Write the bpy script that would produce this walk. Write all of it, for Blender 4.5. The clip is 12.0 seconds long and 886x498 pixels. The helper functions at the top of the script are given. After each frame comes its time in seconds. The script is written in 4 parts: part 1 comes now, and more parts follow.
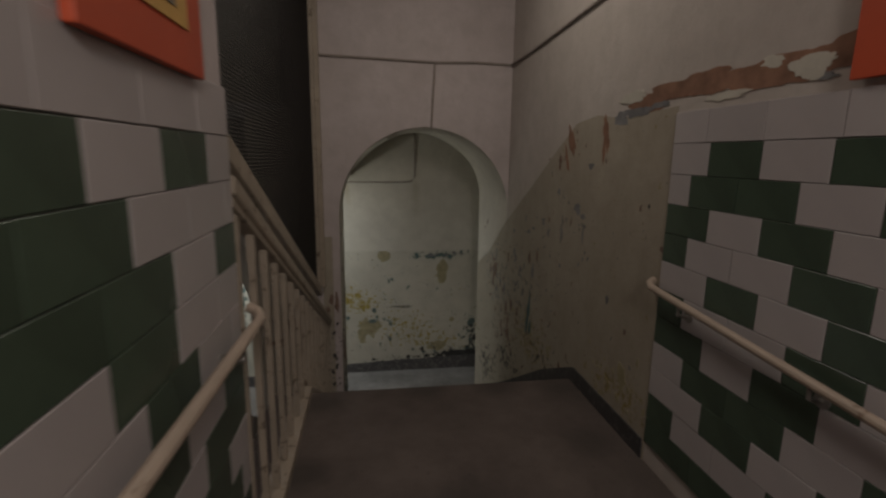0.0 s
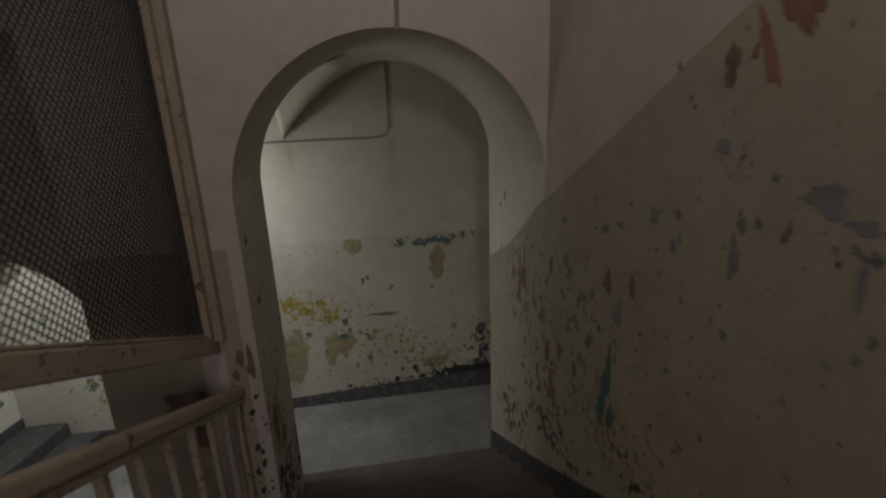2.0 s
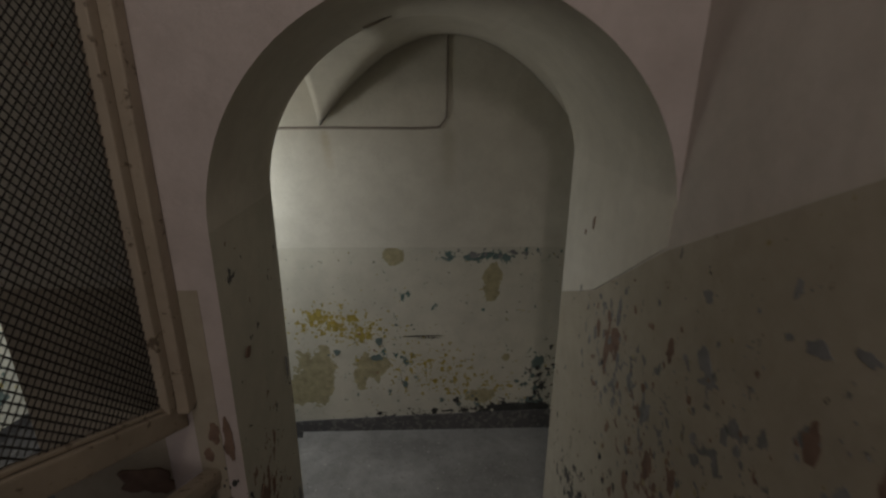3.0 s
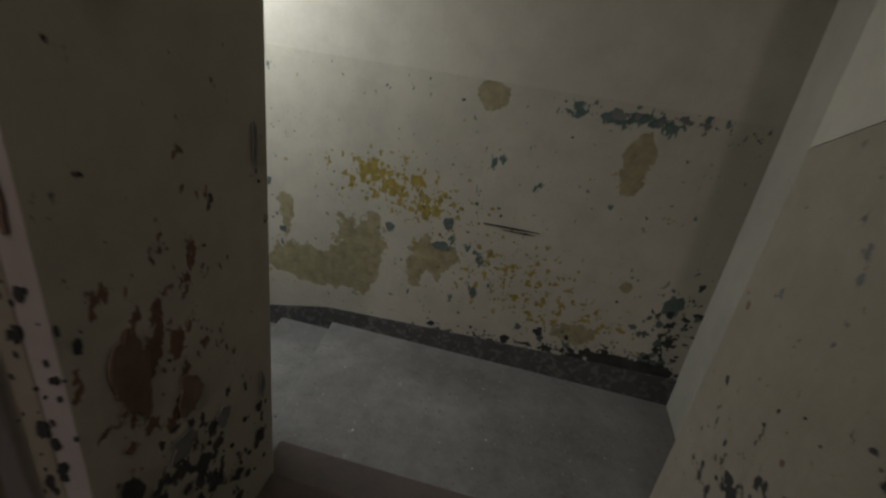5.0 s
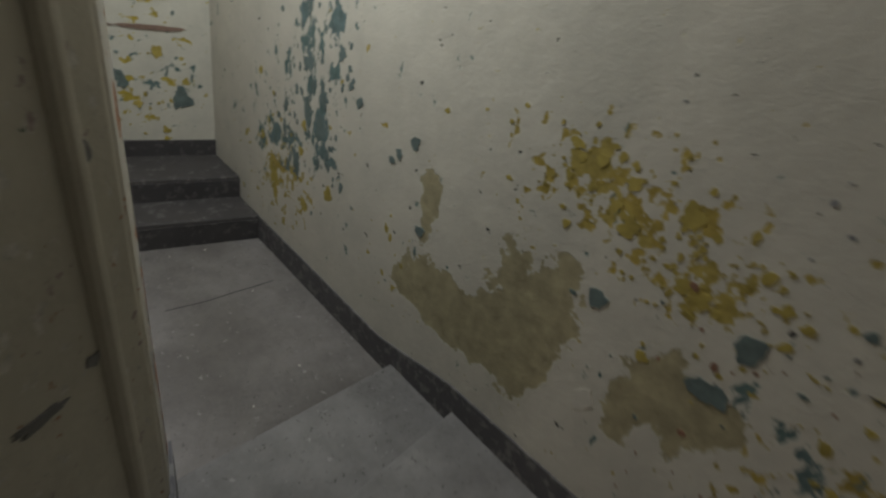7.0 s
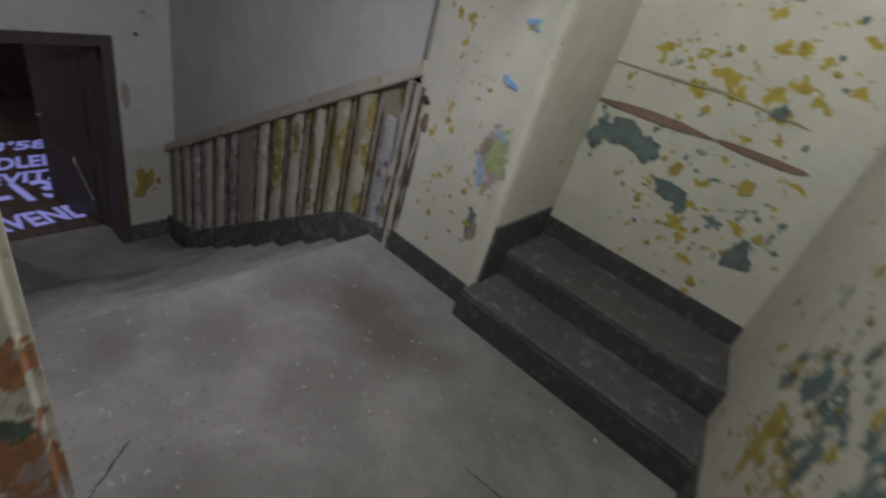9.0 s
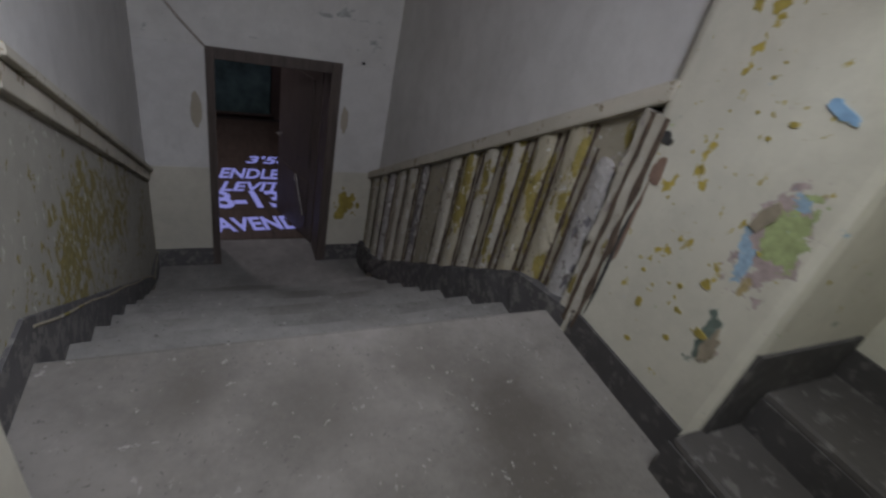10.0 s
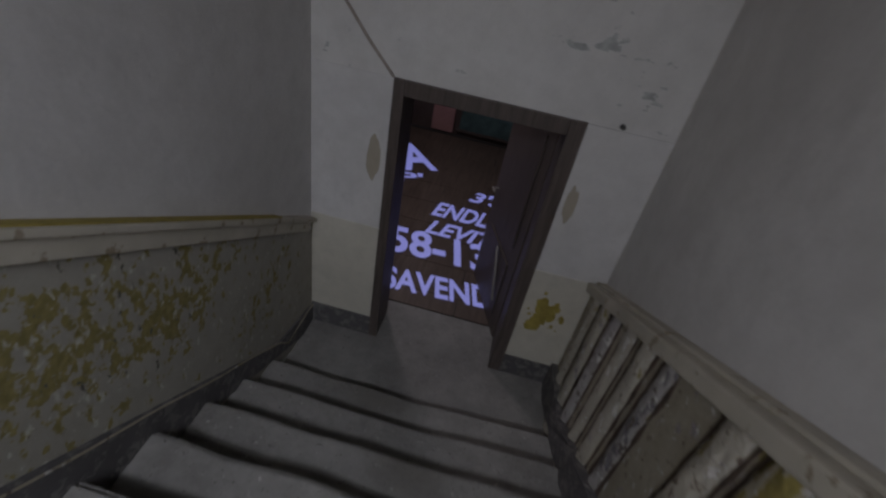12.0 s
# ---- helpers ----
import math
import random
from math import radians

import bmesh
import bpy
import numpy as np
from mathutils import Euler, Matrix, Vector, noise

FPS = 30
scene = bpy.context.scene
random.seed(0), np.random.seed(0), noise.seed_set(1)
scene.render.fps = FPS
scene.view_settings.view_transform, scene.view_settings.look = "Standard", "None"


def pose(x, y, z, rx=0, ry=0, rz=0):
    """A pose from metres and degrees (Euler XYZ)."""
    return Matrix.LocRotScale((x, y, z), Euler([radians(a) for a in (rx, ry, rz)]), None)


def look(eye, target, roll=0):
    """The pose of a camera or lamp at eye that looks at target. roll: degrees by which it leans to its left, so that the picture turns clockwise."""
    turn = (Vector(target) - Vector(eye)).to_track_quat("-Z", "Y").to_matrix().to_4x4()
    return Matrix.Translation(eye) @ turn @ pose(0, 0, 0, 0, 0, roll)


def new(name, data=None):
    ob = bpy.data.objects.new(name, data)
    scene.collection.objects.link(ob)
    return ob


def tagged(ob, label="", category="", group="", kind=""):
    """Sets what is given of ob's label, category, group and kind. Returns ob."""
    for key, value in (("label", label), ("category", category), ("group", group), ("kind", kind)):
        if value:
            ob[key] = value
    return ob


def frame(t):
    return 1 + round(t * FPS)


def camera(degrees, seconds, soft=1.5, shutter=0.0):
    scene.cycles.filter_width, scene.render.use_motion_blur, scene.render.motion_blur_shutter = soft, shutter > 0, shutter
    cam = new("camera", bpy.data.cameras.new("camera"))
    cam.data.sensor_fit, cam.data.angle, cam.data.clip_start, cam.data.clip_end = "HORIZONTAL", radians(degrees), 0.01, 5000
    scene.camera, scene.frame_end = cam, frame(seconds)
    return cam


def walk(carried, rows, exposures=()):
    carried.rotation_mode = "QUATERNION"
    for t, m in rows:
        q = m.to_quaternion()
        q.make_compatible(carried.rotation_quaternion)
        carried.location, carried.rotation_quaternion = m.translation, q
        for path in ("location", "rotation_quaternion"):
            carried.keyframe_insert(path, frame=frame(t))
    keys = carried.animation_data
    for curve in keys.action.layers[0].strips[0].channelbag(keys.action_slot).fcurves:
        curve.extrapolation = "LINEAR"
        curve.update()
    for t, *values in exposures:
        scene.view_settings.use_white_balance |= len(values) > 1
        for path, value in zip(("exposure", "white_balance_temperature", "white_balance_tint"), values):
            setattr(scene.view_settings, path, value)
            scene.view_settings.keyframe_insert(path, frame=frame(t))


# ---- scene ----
cam = camera(85.1, 12.0, 2.4, 0.4)
PATH = [
    (0, (-0.242, -0.995, 2.102), (0.05, 0.947, 1.723), 0.8),
    (0.5, (-0.136, -0.505, 2.089), (0.291, 1.399, 1.652), 1.9),
    (1, (-0.017, 0.051, 2.064), (0.293, 1.976, 1.622), 0.6),
    (1.5, (0.061, 0.64, 2.046), (0.413, 2.539, 1.527), 1.2),
    (2, (0.142, 1.207, 1.992), (0.43, 3.103, 1.422), -2.2),
    (2.5, (0.211, 1.693, 2.016), (0.343, 3.589, 1.393), -0.1),
    (3, (0.229, 2.134, 2.025), (0.299, 4.03, 1.392), 0.4),
    (3.5, (0.288, 2.435, 1.944), (0.137, 4.269, 1.161), 4.6),
    (5.3, (0.252, 3.477, 0.828), (-0.097, 5.256, -0.017), 9.8),
    (5.5, (0.24, 3.655, 0.8), (-0.258, 5.418, -0.001), 8.7),
    (6, (0.062, 4.087, 0.702), (-0.607, 5.753, -0.181), 10.5),
    (6.5, (0.045, 4.508, 0.514), (-0.939, 5.988, -0.403), 10.2),
    (6.7, (-0.019, 4.654, 0.466), (-1.046, 6.087, -0.48), 11.0),
    (8.3, (-0.902, 5.879, 0.256), (-2.558, 5.786, -0.861), 13.7),
    (8.5, (-0.974, 5.84, 0.223), (-2.624, 5.493, -0.852), 12.8),
    (9, (-1.253, 5.61, 0.153), (-2.831, 4.952, -0.883), 16.7),
    (9.5, (-1.537, 5.45, 0.016), (-2.876, 4.36, -0.994), 14.7),
    (10, (-1.809, 5.27, -0.136), (-2.913, 3.961, -1.169), 14.1),
    (10.5, (-2.083, 5.03, -0.179), (-2.89, 3.529, -1.224), 12.6),
    (11, (-2.408, 4.643, -0.138), (-2.865, 2.994, -1.174), 10.5),
    (11.5, (-2.586, 4.192, -0.183), (-2.914, 2.583, -1.325), 12.9),
    (12, (-2.72, 3.731, -0.251), (-2.881, 2.136, -1.447), 11.6),
]
walk(cam, [(t, look(eye, target, roll)) for t, eye, target, roll in PATH])

# ---- world and lamps ----
world = bpy.data.worlds.new("world")
scene.world = world
world.use_nodes = True
world.node_tree.nodes["Background"].inputs[0].default_value = (0.5, 0.48, 0.5, 1)
world.node_tree.nodes["Background"].inputs[1].default_value = 0.004


def area_lamp(name, eye, target, size, power, colour):
    data = bpy.data.lights.new(name, "AREA")
    data.shape, data.size, data.energy, data.color = "DISK", size, power, colour
    ob = new(name, data)
    ob.matrix_world = look(eye, target)
    return ob


LANDING_LAMP = area_lamp("landing_lamp", (-2.2, 5.55, 1.8), (-2.1, 5.6, -1.0), 0.6, 30, (0.84, 0.92, 1.0))
# point light added to the landing lamp, to reach upper walls and lower stair
fill_light = bpy.data.lights.new("landing_fill", "POINT")
fill_light.energy, fill_light.color, fill_light.shadow_soft_size = 24, (0.98, 0.98, 0.91), 0.12
LANDING_FILL = new("landing_fill", fill_light)
LANDING_FILL.matrix_world = pose(-1.85, 5.45, 1.30)
# unseen lights added to brighten the hall, overhead and behind the start; no fittings
HALL_FILL = area_lamp("hall_fill", (0.1, 1.9, 4.05), (0.3, 2.1, 0.5), 0.9, 14, (1.0, 0.90, 0.79))
ENTRY_FILL = area_lamp("entry_fill", (0.25, -2.6, 3.3), (0.25, 1.5, 0.3), 0.7, 32, (1.0, 0.905, 0.83))
# unseen fill added over the stair head to brighten the flight and door wall
STAIR_FILL = area_lamp("stair_fill", (-2.25, 5.2, 0.8), (-2.4, 2.0, -2.2), 0.3, 16, (0.81, 0.84, 1.0))
STAIR_FILL.data.spread = 1.95
# added fill that stands in for projector spill and lifts the dark room
ROOM_FILL = area_lamp("room_spill_fill", (-2.2, -0.6, -0.35), (-2.2, -0.6, -3.0), 0.3, 17.0, (0.95, 0.86, 0.95))


L2 = -1.32    # lower landing, in the stair's frame
HALL_Z = 0.55


# ---- materials ----
def shader(name, rough=0.8, spec=0.3):
    mat = bpy.data.materials.new(name)
    mat.use_nodes = True
    nt = mat.node_tree
    bsdf = nt.nodes["Principled BSDF"]
    bsdf.inputs["Roughness"].default_value = rough
    bsdf.inputs["Specular IOR Level"].default_value = spec
    return mat, nt, bsdf


def noise_node(nt, scale, detail=6, rough=0.6, stretch=(1, 1, 1), offset=0.0):
    tc = nt.nodes.new("ShaderNodeTexCoord")
    mp = nt.nodes.new("ShaderNodeMapping")
    mp.inputs["Scale"].default_value = stretch
    mp.inputs["Location"].default_value = (offset, offset * 0.7, offset * 1.3)
    nz = nt.nodes.new("ShaderNodeTexNoise")
    nz.inputs["Scale"].default_value, nz.inputs["Detail"].default_value = scale, detail
    nz.inputs["Roughness"].default_value = rough
    nt.links.new(tc.outputs["Object"], mp.inputs[0])
    nt.links.new(mp.outputs[0], nz.inputs["Vector"])
    return nz.outputs["Fac"]


def ramp(nt, fac, stops):
    r = nt.nodes.new("ShaderNodeValToRGB")
    while len(r.color_ramp.elements) < len(stops):
        r.color_ramp.elements.new(0.5)
    for e, (p, c) in zip(r.color_ramp.elements, stops):
        e.position, e.color = p, (c, c, c, 1) if isinstance(c, (int, float)) else (*c, 1)
    nt.links.new(fac, r.inputs[0])
    return r.outputs[0]


def mix(nt, fac, a, b):
    m = nt.nodes.new("ShaderNodeMix")
    m.data_type = "RGBA"
    for socket, v in ((m.inputs[0], fac), (m.inputs[6], a), (m.inputs[7], b)):
        if isinstance(v, (int, float)):
            socket.default_value = v
        elif isinstance(v, tuple):
            socket.default_value = (*v, 1)
        else:
            nt.links.new(v, socket)
    return m.outputs[2]


def bump(nt, bsdf, height, strength=0.3, distance=0.01):
    b = nt.nodes.new("ShaderNodeBump")
    b.inputs["Strength"].default_value, b.inputs["Distance"].default_value = strength, distance
    nt.links.new(height, b.inputs["Height"])
    nt.links.new(b.outputs[0], bsdf.inputs["Normal"])


def plaster(name, colour, dark, fleck=None, fleck_at=0.68, rough=0.75, stain=0.5, bumpy=0.35):
    """Old painted plaster: two shades in big clouds, fine grain, small flecks of the layer below."""
    mat, nt, bsdf = shader(name, rough)
    cloud = ramp(nt, noise_node(nt, 1.3, 8, 0.65), [(0.35, 0.0), (0.7, 1.0)])
    base = mix(nt, cloud, dark, colour)
    grain = ramp(nt, noise_node(nt, 45, 4, 0.6, offset=3), [(0.3, 0.0), (0.75, 1.0)])
    shade = tuple(c * 0.86 for c in colour)
    fac = nt.nodes.new("ShaderNodeMath")
    fac.operation = "MULTIPLY"
    nt.links.new(grain, fac.inputs[0])
    fac.inputs[1].default_value = stain
    base = mix(nt, fac.outputs[0], base, shade)
    mottle = ramp(nt, noise_node(nt, 6.5, 9, 0.7, offset=9), [(0.42, 0.0), (0.78, 0.6)])
    base = mix(nt, mottle, base, tuple(c * 0.82 for c in dark))
    drip = ramp(nt, noise_node(nt, 5, 5, 0.6, (1.6, 1.6, 0.3), 7), [(0.58, 0.0), (0.85, 0.28)])
    base = mix(nt, drip, base, tuple(c * 0.72 for c in dark))
    if fleck:
        spots = ramp(nt, noise_node(nt, 14, 5, 0.7, (1, 1, 0.7), 11), [(fleck_at, 0.0), (fleck_at + 0.02, 1.0)])
        base = mix(nt, spots, base, fleck)
    nt.links.new(base, bsdf.inputs["Base Color"])
    bump(nt, bsdf, noise_node(nt, 22, 8, 0.7, offset=5), bumpy, 0.012)
    return mat


def plain(name, colour, rough=0.6, var=0.25, scale=9.0, metal=0.0, bumpy=0.2, spec=0.35, stretch=(1, 1, 1)):
    mat, nt, bsdf = shader(name, rough, spec)
    f = ramp(nt, noise_node(nt, scale, 7, 0.65, stretch), [(0.3, 0.0), (0.72, 1.0)])
    base = mix(nt, f, tuple(c * (1 - var) for c in colour), tuple(min(1, c * (1 + var)) for c in colour))
    info = nt.nodes.new("ShaderNodeObjectInfo")
    tint = ramp(nt, info.outputs["Random"], [(0.0, 0.0), (1.0, 0.22)])
    base = mix(nt, tint, base, tuple(c * 0.6 for c in colour))
    nt.links.new(base, bsdf.inputs["Base Color"])
    bsdf.inputs["Metallic"].default_value = metal
    bump(nt, bsdf, noise_node(nt, scale * 4, 6, 0.65, stretch, 2), bumpy, 0.006)
    return mat


def worn(name, colour, under, at=0.6, scale=10.0, rough=0.6, stretch=(1, 1, 1), bumpy=0.4):
    """Paint worn through to what lies under it."""
    mat, nt, bsdf = shader(name, rough)
    n = noise_node(nt, scale, 8, 0.7, stretch)
    f = ramp(nt, n, [(at, 0.0), (at + 0.04, 1.0)])
    cloud = ramp(nt, noise_node(nt, scale * 0.3, 6, 0.6, offset=4), [(0.3, 0.0), (0.7, 1.0)])
    top = mix(nt, cloud, tuple(c * 0.75 for c in colour), colour)
    nt.links.new(mix(nt, f, top, under), bsdf.inputs["Base Color"])
    bump(nt, bsdf, n, bumpy, 0.008)
    return mat


def flaked(mat, colour, spots, scale=18.0, stretch=(1, 1, 0.6), level=0.66, seed=0.0):
    """Flakes of another paint layer, thick in the middle of each spot and thinning outwards."""
    nt = mat.node_tree
    bsdf = nt.nodes["Principled BSDF"]
    before = bsdf.inputs["Base Color"].links[0].from_socket
    tc = nt.nodes.new("ShaderNodeTexCoord")
    total = noise_node(nt, scale, 7, 0.62, stretch, 17 + seed)
    for centre, radii, k in spots:
        mp = nt.nodes.new("ShaderNodeMapping")
        mp.vector_type = "POINT"
        mp.inputs["Scale"].default_value = tuple(1 / r for r in radii)
        mp.inputs["Location"].default_value = tuple(-c / r for c, r in zip(centre, radii))
        nt.links.new(tc.outputs["Object"], mp.inputs[0])
        ln = nt.nodes.new("ShaderNodeVectorMath")
        ln.operation = "LENGTH"
        nt.links.new(mp.outputs[0], ln.inputs[0])
        near = ramp(nt, ln.outputs["Value"], [(0.0, k), (1.0, 0.0)])
        add = nt.nodes.new("ShaderNodeMath")
        nt.links.new(total, add.inputs[0])
        nt.links.new(near, add.inputs[1])
        total = add.outputs[0]
    mask = ramp(nt, total, [(level, 0.0), (level + 0.018, 1.0)])
    tone = ramp(nt, noise_node(nt, scale * 2, 5, 0.6, offset=29 + seed), [(0.3, tuple(c * 0.7 for c in colour)), (0.7, tuple(min(1, c * 1.2) for c in colour))])
    nt.links.new(mix(nt, mask, before, tone), bsdf.inputs["Base Color"])
    relief = bsdf.inputs["Normal"].links[0].from_node.inputs["Height"]
    low = nt.nodes.new("ShaderNodeMath")
    low.operation = "MULTIPLY_ADD"
    nt.links.new(mask, low.inputs[0])
    low.inputs[1].default_value = -0.5
    nt.links.new(relief.links[0].from_socket, low.inputs[2])
    nt.links.new(low.outputs[0], relief)


def stained(mat, centre, radius, colour, amount):
    """A soft-edged dirt stain of its own shape on a floor."""
    nt = mat.node_tree
    bsdf = nt.nodes["Principled BSDF"]
    before = bsdf.inputs["Base Color"].links[0].from_socket
    tc = nt.nodes.new("ShaderNodeTexCoord")
    off = nt.nodes.new("ShaderNodeVectorMath")
    off.operation = "DISTANCE"
    off.inputs[1].default_value = centre
    nt.links.new(tc.outputs["Object"], off.inputs[0])
    wobble = nt.nodes.new("ShaderNodeMath")
    wobble.operation = "MULTIPLY_ADD"
    nt.links.new(noise_node(nt, 4, 6, 0.65), wobble.inputs[0])
    wobble.inputs[1].default_value = 0.9 * radius
    nt.links.new(off.outputs["Value"], wobble.inputs[2])
    mask = ramp(nt, wobble.outputs[0], [(0.75 * radius, amount), (1.5 * radius, 0.0)])
    nt.links.new(mix(nt, mask, before, colour), bsdf.inputs["Base Color"])


CREAM = plaster("cream_plaster", (0.56, 0.53, 0.45), (0.455, 0.43, 0.365), (0.33, 0.31, 0.24), 0.73)
WHITE = plaster("whitewash", (0.61, 0.595, 0.58), (0.495, 0.48, 0.465), None)
ARCH_WHITE = plaster("yellowed_whitewash", (0.61, 0.575, 0.50), (0.50, 0.465, 0.40), None)
PINK = plaster("pink_whitewash", (0.55, 0.485, 0.475), (0.45, 0.39, 0.37), None)
BEIGE_WASH = plaster("beige_pink_wash", (0.53, 0.48, 0.44), (0.44, 0.39, 0.35), None)
PINK_DADO = plaster("pink_beige_plaster", (0.40, 0.355, 0.285), (0.31, 0.27, 0.21), (0.22, 0.19, 0.14), 0.72)
CONCRETE = plaster("worn_concrete", (0.265, 0.255, 0.24), (0.12, 0.113, 0.105), (0.10, 0.095, 0.085), 0.74, 0.85)
LANDING_CONCRETE = plaster("stained_landing_concrete", (0.235, 0.217, 0.198), (0.115, 0.105, 0.095), (0.11, 0.105, 0.095), 0.75, 0.85)
for spot in (((-2.56, 4.76, L2), 0.24, 0.8), ((-2.50, 5.02, L2), 0.28, 0.8), ((-2.6, 5.3, L2), 0.14, 0.5), ((-2.1, 5.1, L2), 0.3, 0.35), ((-1.75, 5.6, L2), 0.28, 0.4), ((-2.3, 4.5, L2), 0.22, 0.4), ((-1.5, 5.3, L2), 0.3, 0.5), ((-2.0, 5.9, L2), 0.35, 0.45), ((-1.3, 6.3, L2), 0.3, 0.45), ((-1.95, 4.62, L2), 0.25, 0.45), ((-1.55, 4.5, L2), 0.16, 0.5), ((-2.85, 6.0, L2), 0.2, 0.5)):
    stained(LANDING_CONCRETE, spot[0], spot[1], (0.072, 0.063, 0.053), spot[2])
flaked(LANDING_CONCRETE, (0.12, 0.11, 0.10), [], 48, (1, 1, 1), 0.63, 50)
flaked(LANDING_CONCRETE, (0.25, 0.235, 0.217), [], 30, (1, 1, 1), 0.65, 51)
flaked(CONCRETE, (0.11, 0.102, 0.094), [], 44, (1, 1, 1), 0.63, 52)
flaked(CONCRETE, (0.275, 0.265, 0.25), [], 26, (1, 1, 1), 0.65, 53)
BROWN_FLOOR = plaster("brown_concrete", (0.135, 0.108, 0.096), (0.075, 0.06, 0.053), (0.05, 0.04, 0.035), 0.72, 0.8)
flaked(BROWN_FLOOR, (0.05, 0.042, 0.038), [], 34, (1, 1, 1), 0.66, 54)
for x, y, r in ((1.05, 1.9, 0.22), (0.95, 1.3, 0.2), (1.1, 0.5, 0.2), (-0.55, 1.9, 0.2), (-0.6, 1.2, 0.16), (-0.6, 0.5, 0.16), (0.6, 2.0, 0.2), (0.1, 2.02, 0.18), (0.2, 0.9, 0.3)):
    stained(BROWN_FLOOR, (x, y, HALL_Z), r, (0.045, 0.038, 0.034), 0.6)
BLACK_SKIRT = worn("black_skirting_paint", (0.064, 0.06, 0.06), (0.10, 0.095, 0.09), 0.55, 20)
GREY_SKIRT = worn("grey_skirting_paint", (0.10, 0.095, 0.097), (0.16, 0.152, 0.145), 0.52, 17)
DARK_STEP = worn("dark_step_paint", (0.068, 0.062, 0.059), (0.115, 0.108, 0.102), 0.56, 15)
YELLOW = plain("old_yellow_paint", (0.31, 0.245, 0.06), 0.75, 0.35, 14)
OCHRE = plain("bare_ochre_plaster", (0.32, 0.28, 0.17), 0.9, 0.25, 10)
GREEN = plain("old_green_paint", (0.12, 0.155, 0.145), 0.7, 0.35, 14)
UMBER = plain("bare_brown_plaster", (0.19, 0.125, 0.095), 0.9, 0.35, 9)
RUST = plain("bare_red_plaster", (0.24, 0.13, 0.085), 0.9, 0.35, 9)
SLATE = plain("old_blue_grey_paint", (0.19, 0.188, 0.19), 0.8, 0.35, 9)
BLACK = plain("black_damp", (0.045, 0.044, 0.043), 0.8, 0.4, 14)
PALE = plain("bare_white_plaster", (0.52, 0.49, 0.42), 0.9, 0.12, 12)
SKY_BLUE = plain("light_blue_paint", (0.22, 0.36, 0.52), 0.7, 0.3, 16)
WHITE_TILE = plain("white_glazed_tile", (0.42, 0.385, 0.38), 0.30, 0.06, 3, 0, 0.05, 0.4)
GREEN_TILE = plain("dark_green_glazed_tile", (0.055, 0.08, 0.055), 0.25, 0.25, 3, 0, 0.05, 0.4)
GROUT = plain("tile_grout", (0.22, 0.2, 0.19), 0.9, 0.3, 30)
RED = plain("red_board_paint", (0.52, 0.085, 0.035), 0.5, 0.08, 4)
GOLD = plain("yellow_ochre_print", (0.60, 0.36, 0.10), 0.6, 0.12, 8)
WOOD = worn("worn_beige_wood_paint", (0.37, 0.31, 0.245), (0.12, 0.09, 0.065), 0.58, 15, 0.55, (1, 1, 1))
RAIL_WOOD = worn("beige_handrail_paint", (0.43, 0.345, 0.275), (0.22, 0.16, 0.12), 0.62, 12, 0.45)
TRIM = worn("cream_moulding_paint", (0.48, 0.445, 0.37), (0.24, 0.20, 0.14), 0.58, 11)
DARK_WOOD = plain("dark_brown_door_wood", (0.085, 0.068, 0.060), 0.5, 0.35, 6, 0, 0.3, 0.35, (8, 8, 0.6))
WIRE = plain("dark_wire", (0.024, 0.021, 0.019), 0.6, 0.3, 20, 0.4)
CABLE = plain("painted_cable", (0.28, 0.24, 0.21), 0.7, 0.2, 20)
YELLOW_DADO = plaster("peeling_yellow_dado", (0.36, 0.34, 0.30), (0.27, 0.255, 0.22), (0.42, 0.40, 0.34), 0.70, 0.8)
flaked(YELLOW_DADO, (0.22, 0.185, 0.07), [((-1.13, 3.7, -1.38), (9, 0.85, 0.45), 0.22), ((-1.13, 2.75, -1.70), (9, 0.85, 0.36), 0.19), ((-1.13, 2.0, -2.2), (9, 0.6, 0.3), 0.12), ((-1.13, 3.0, -1.3), (9, 0.8, 0.4), 0.08)], 19, (1, 1, 0.8), 0.635, 20)
flaked(YELLOW_DADO, (0.40, 0.385, 0.34), [], 27, (1, 1, 0.7), 0.61, 27)
flaked(YELLOW_DADO, (0.10, 0.095, 0.08), [((-1.13, 3.0, -1.6), (9, 1.5, 0.7), 0.06)], 26, (1, 1, 0.6), 0.69, 21)
RIB_CREAM = plaster("rib_plaster", (0.47, 0.44, 0.37), (0.33, 0.30, 0.25), (0.17, 0.14, 0.11), 0.64, 0.85, 0.6, 0.7)
RIB_GREY = plaster("rib_grey_plaster", (0.43, 0.42, 0.41), (0.24, 0.215, 0.20), (0.12, 0.10, 0.09), 0.60, 0.85, 0.6, 0.8)
RIB_YELLOW = plaster("rib_yellow_plaster", (0.42, 0.39, 0.31), (0.32, 0.28, 0.20), (0.17, 0.14, 0.11), 0.66, 0.85, 0.6, 0.7)
flaked(RIB_CREAM, (0.24, 0.195, 0.06), [((-3.1, 3.6, -1.0), (9, 1.0, 0.7), 0.13)], 11, (1, 1, 0.4), 0.64, 22)
flaked(RIB_YELLOW, (0.24, 0.195, 0.06), [((-3.1, 3.4, -1.1), (9, 2.0, 1.2), 0.17)], 10, (1, 1, 0.4), 0.62, 23)
flaked(RIB_GREY, (0.15, 0.14, 0.15), [((-3.1, 3.0, -1.3), (9, 3.0, 2.0), 0.08)], 12, (1, 1, 0.5), 0.64, 24)
RIB_FILL = plaster("rib_fill_plaster", (0.38, 0.345, 0.275), (0.27, 0.24, 0.18), (0.15, 0.12, 0.09), 0.66, 0.85, 0.6, 0.8)
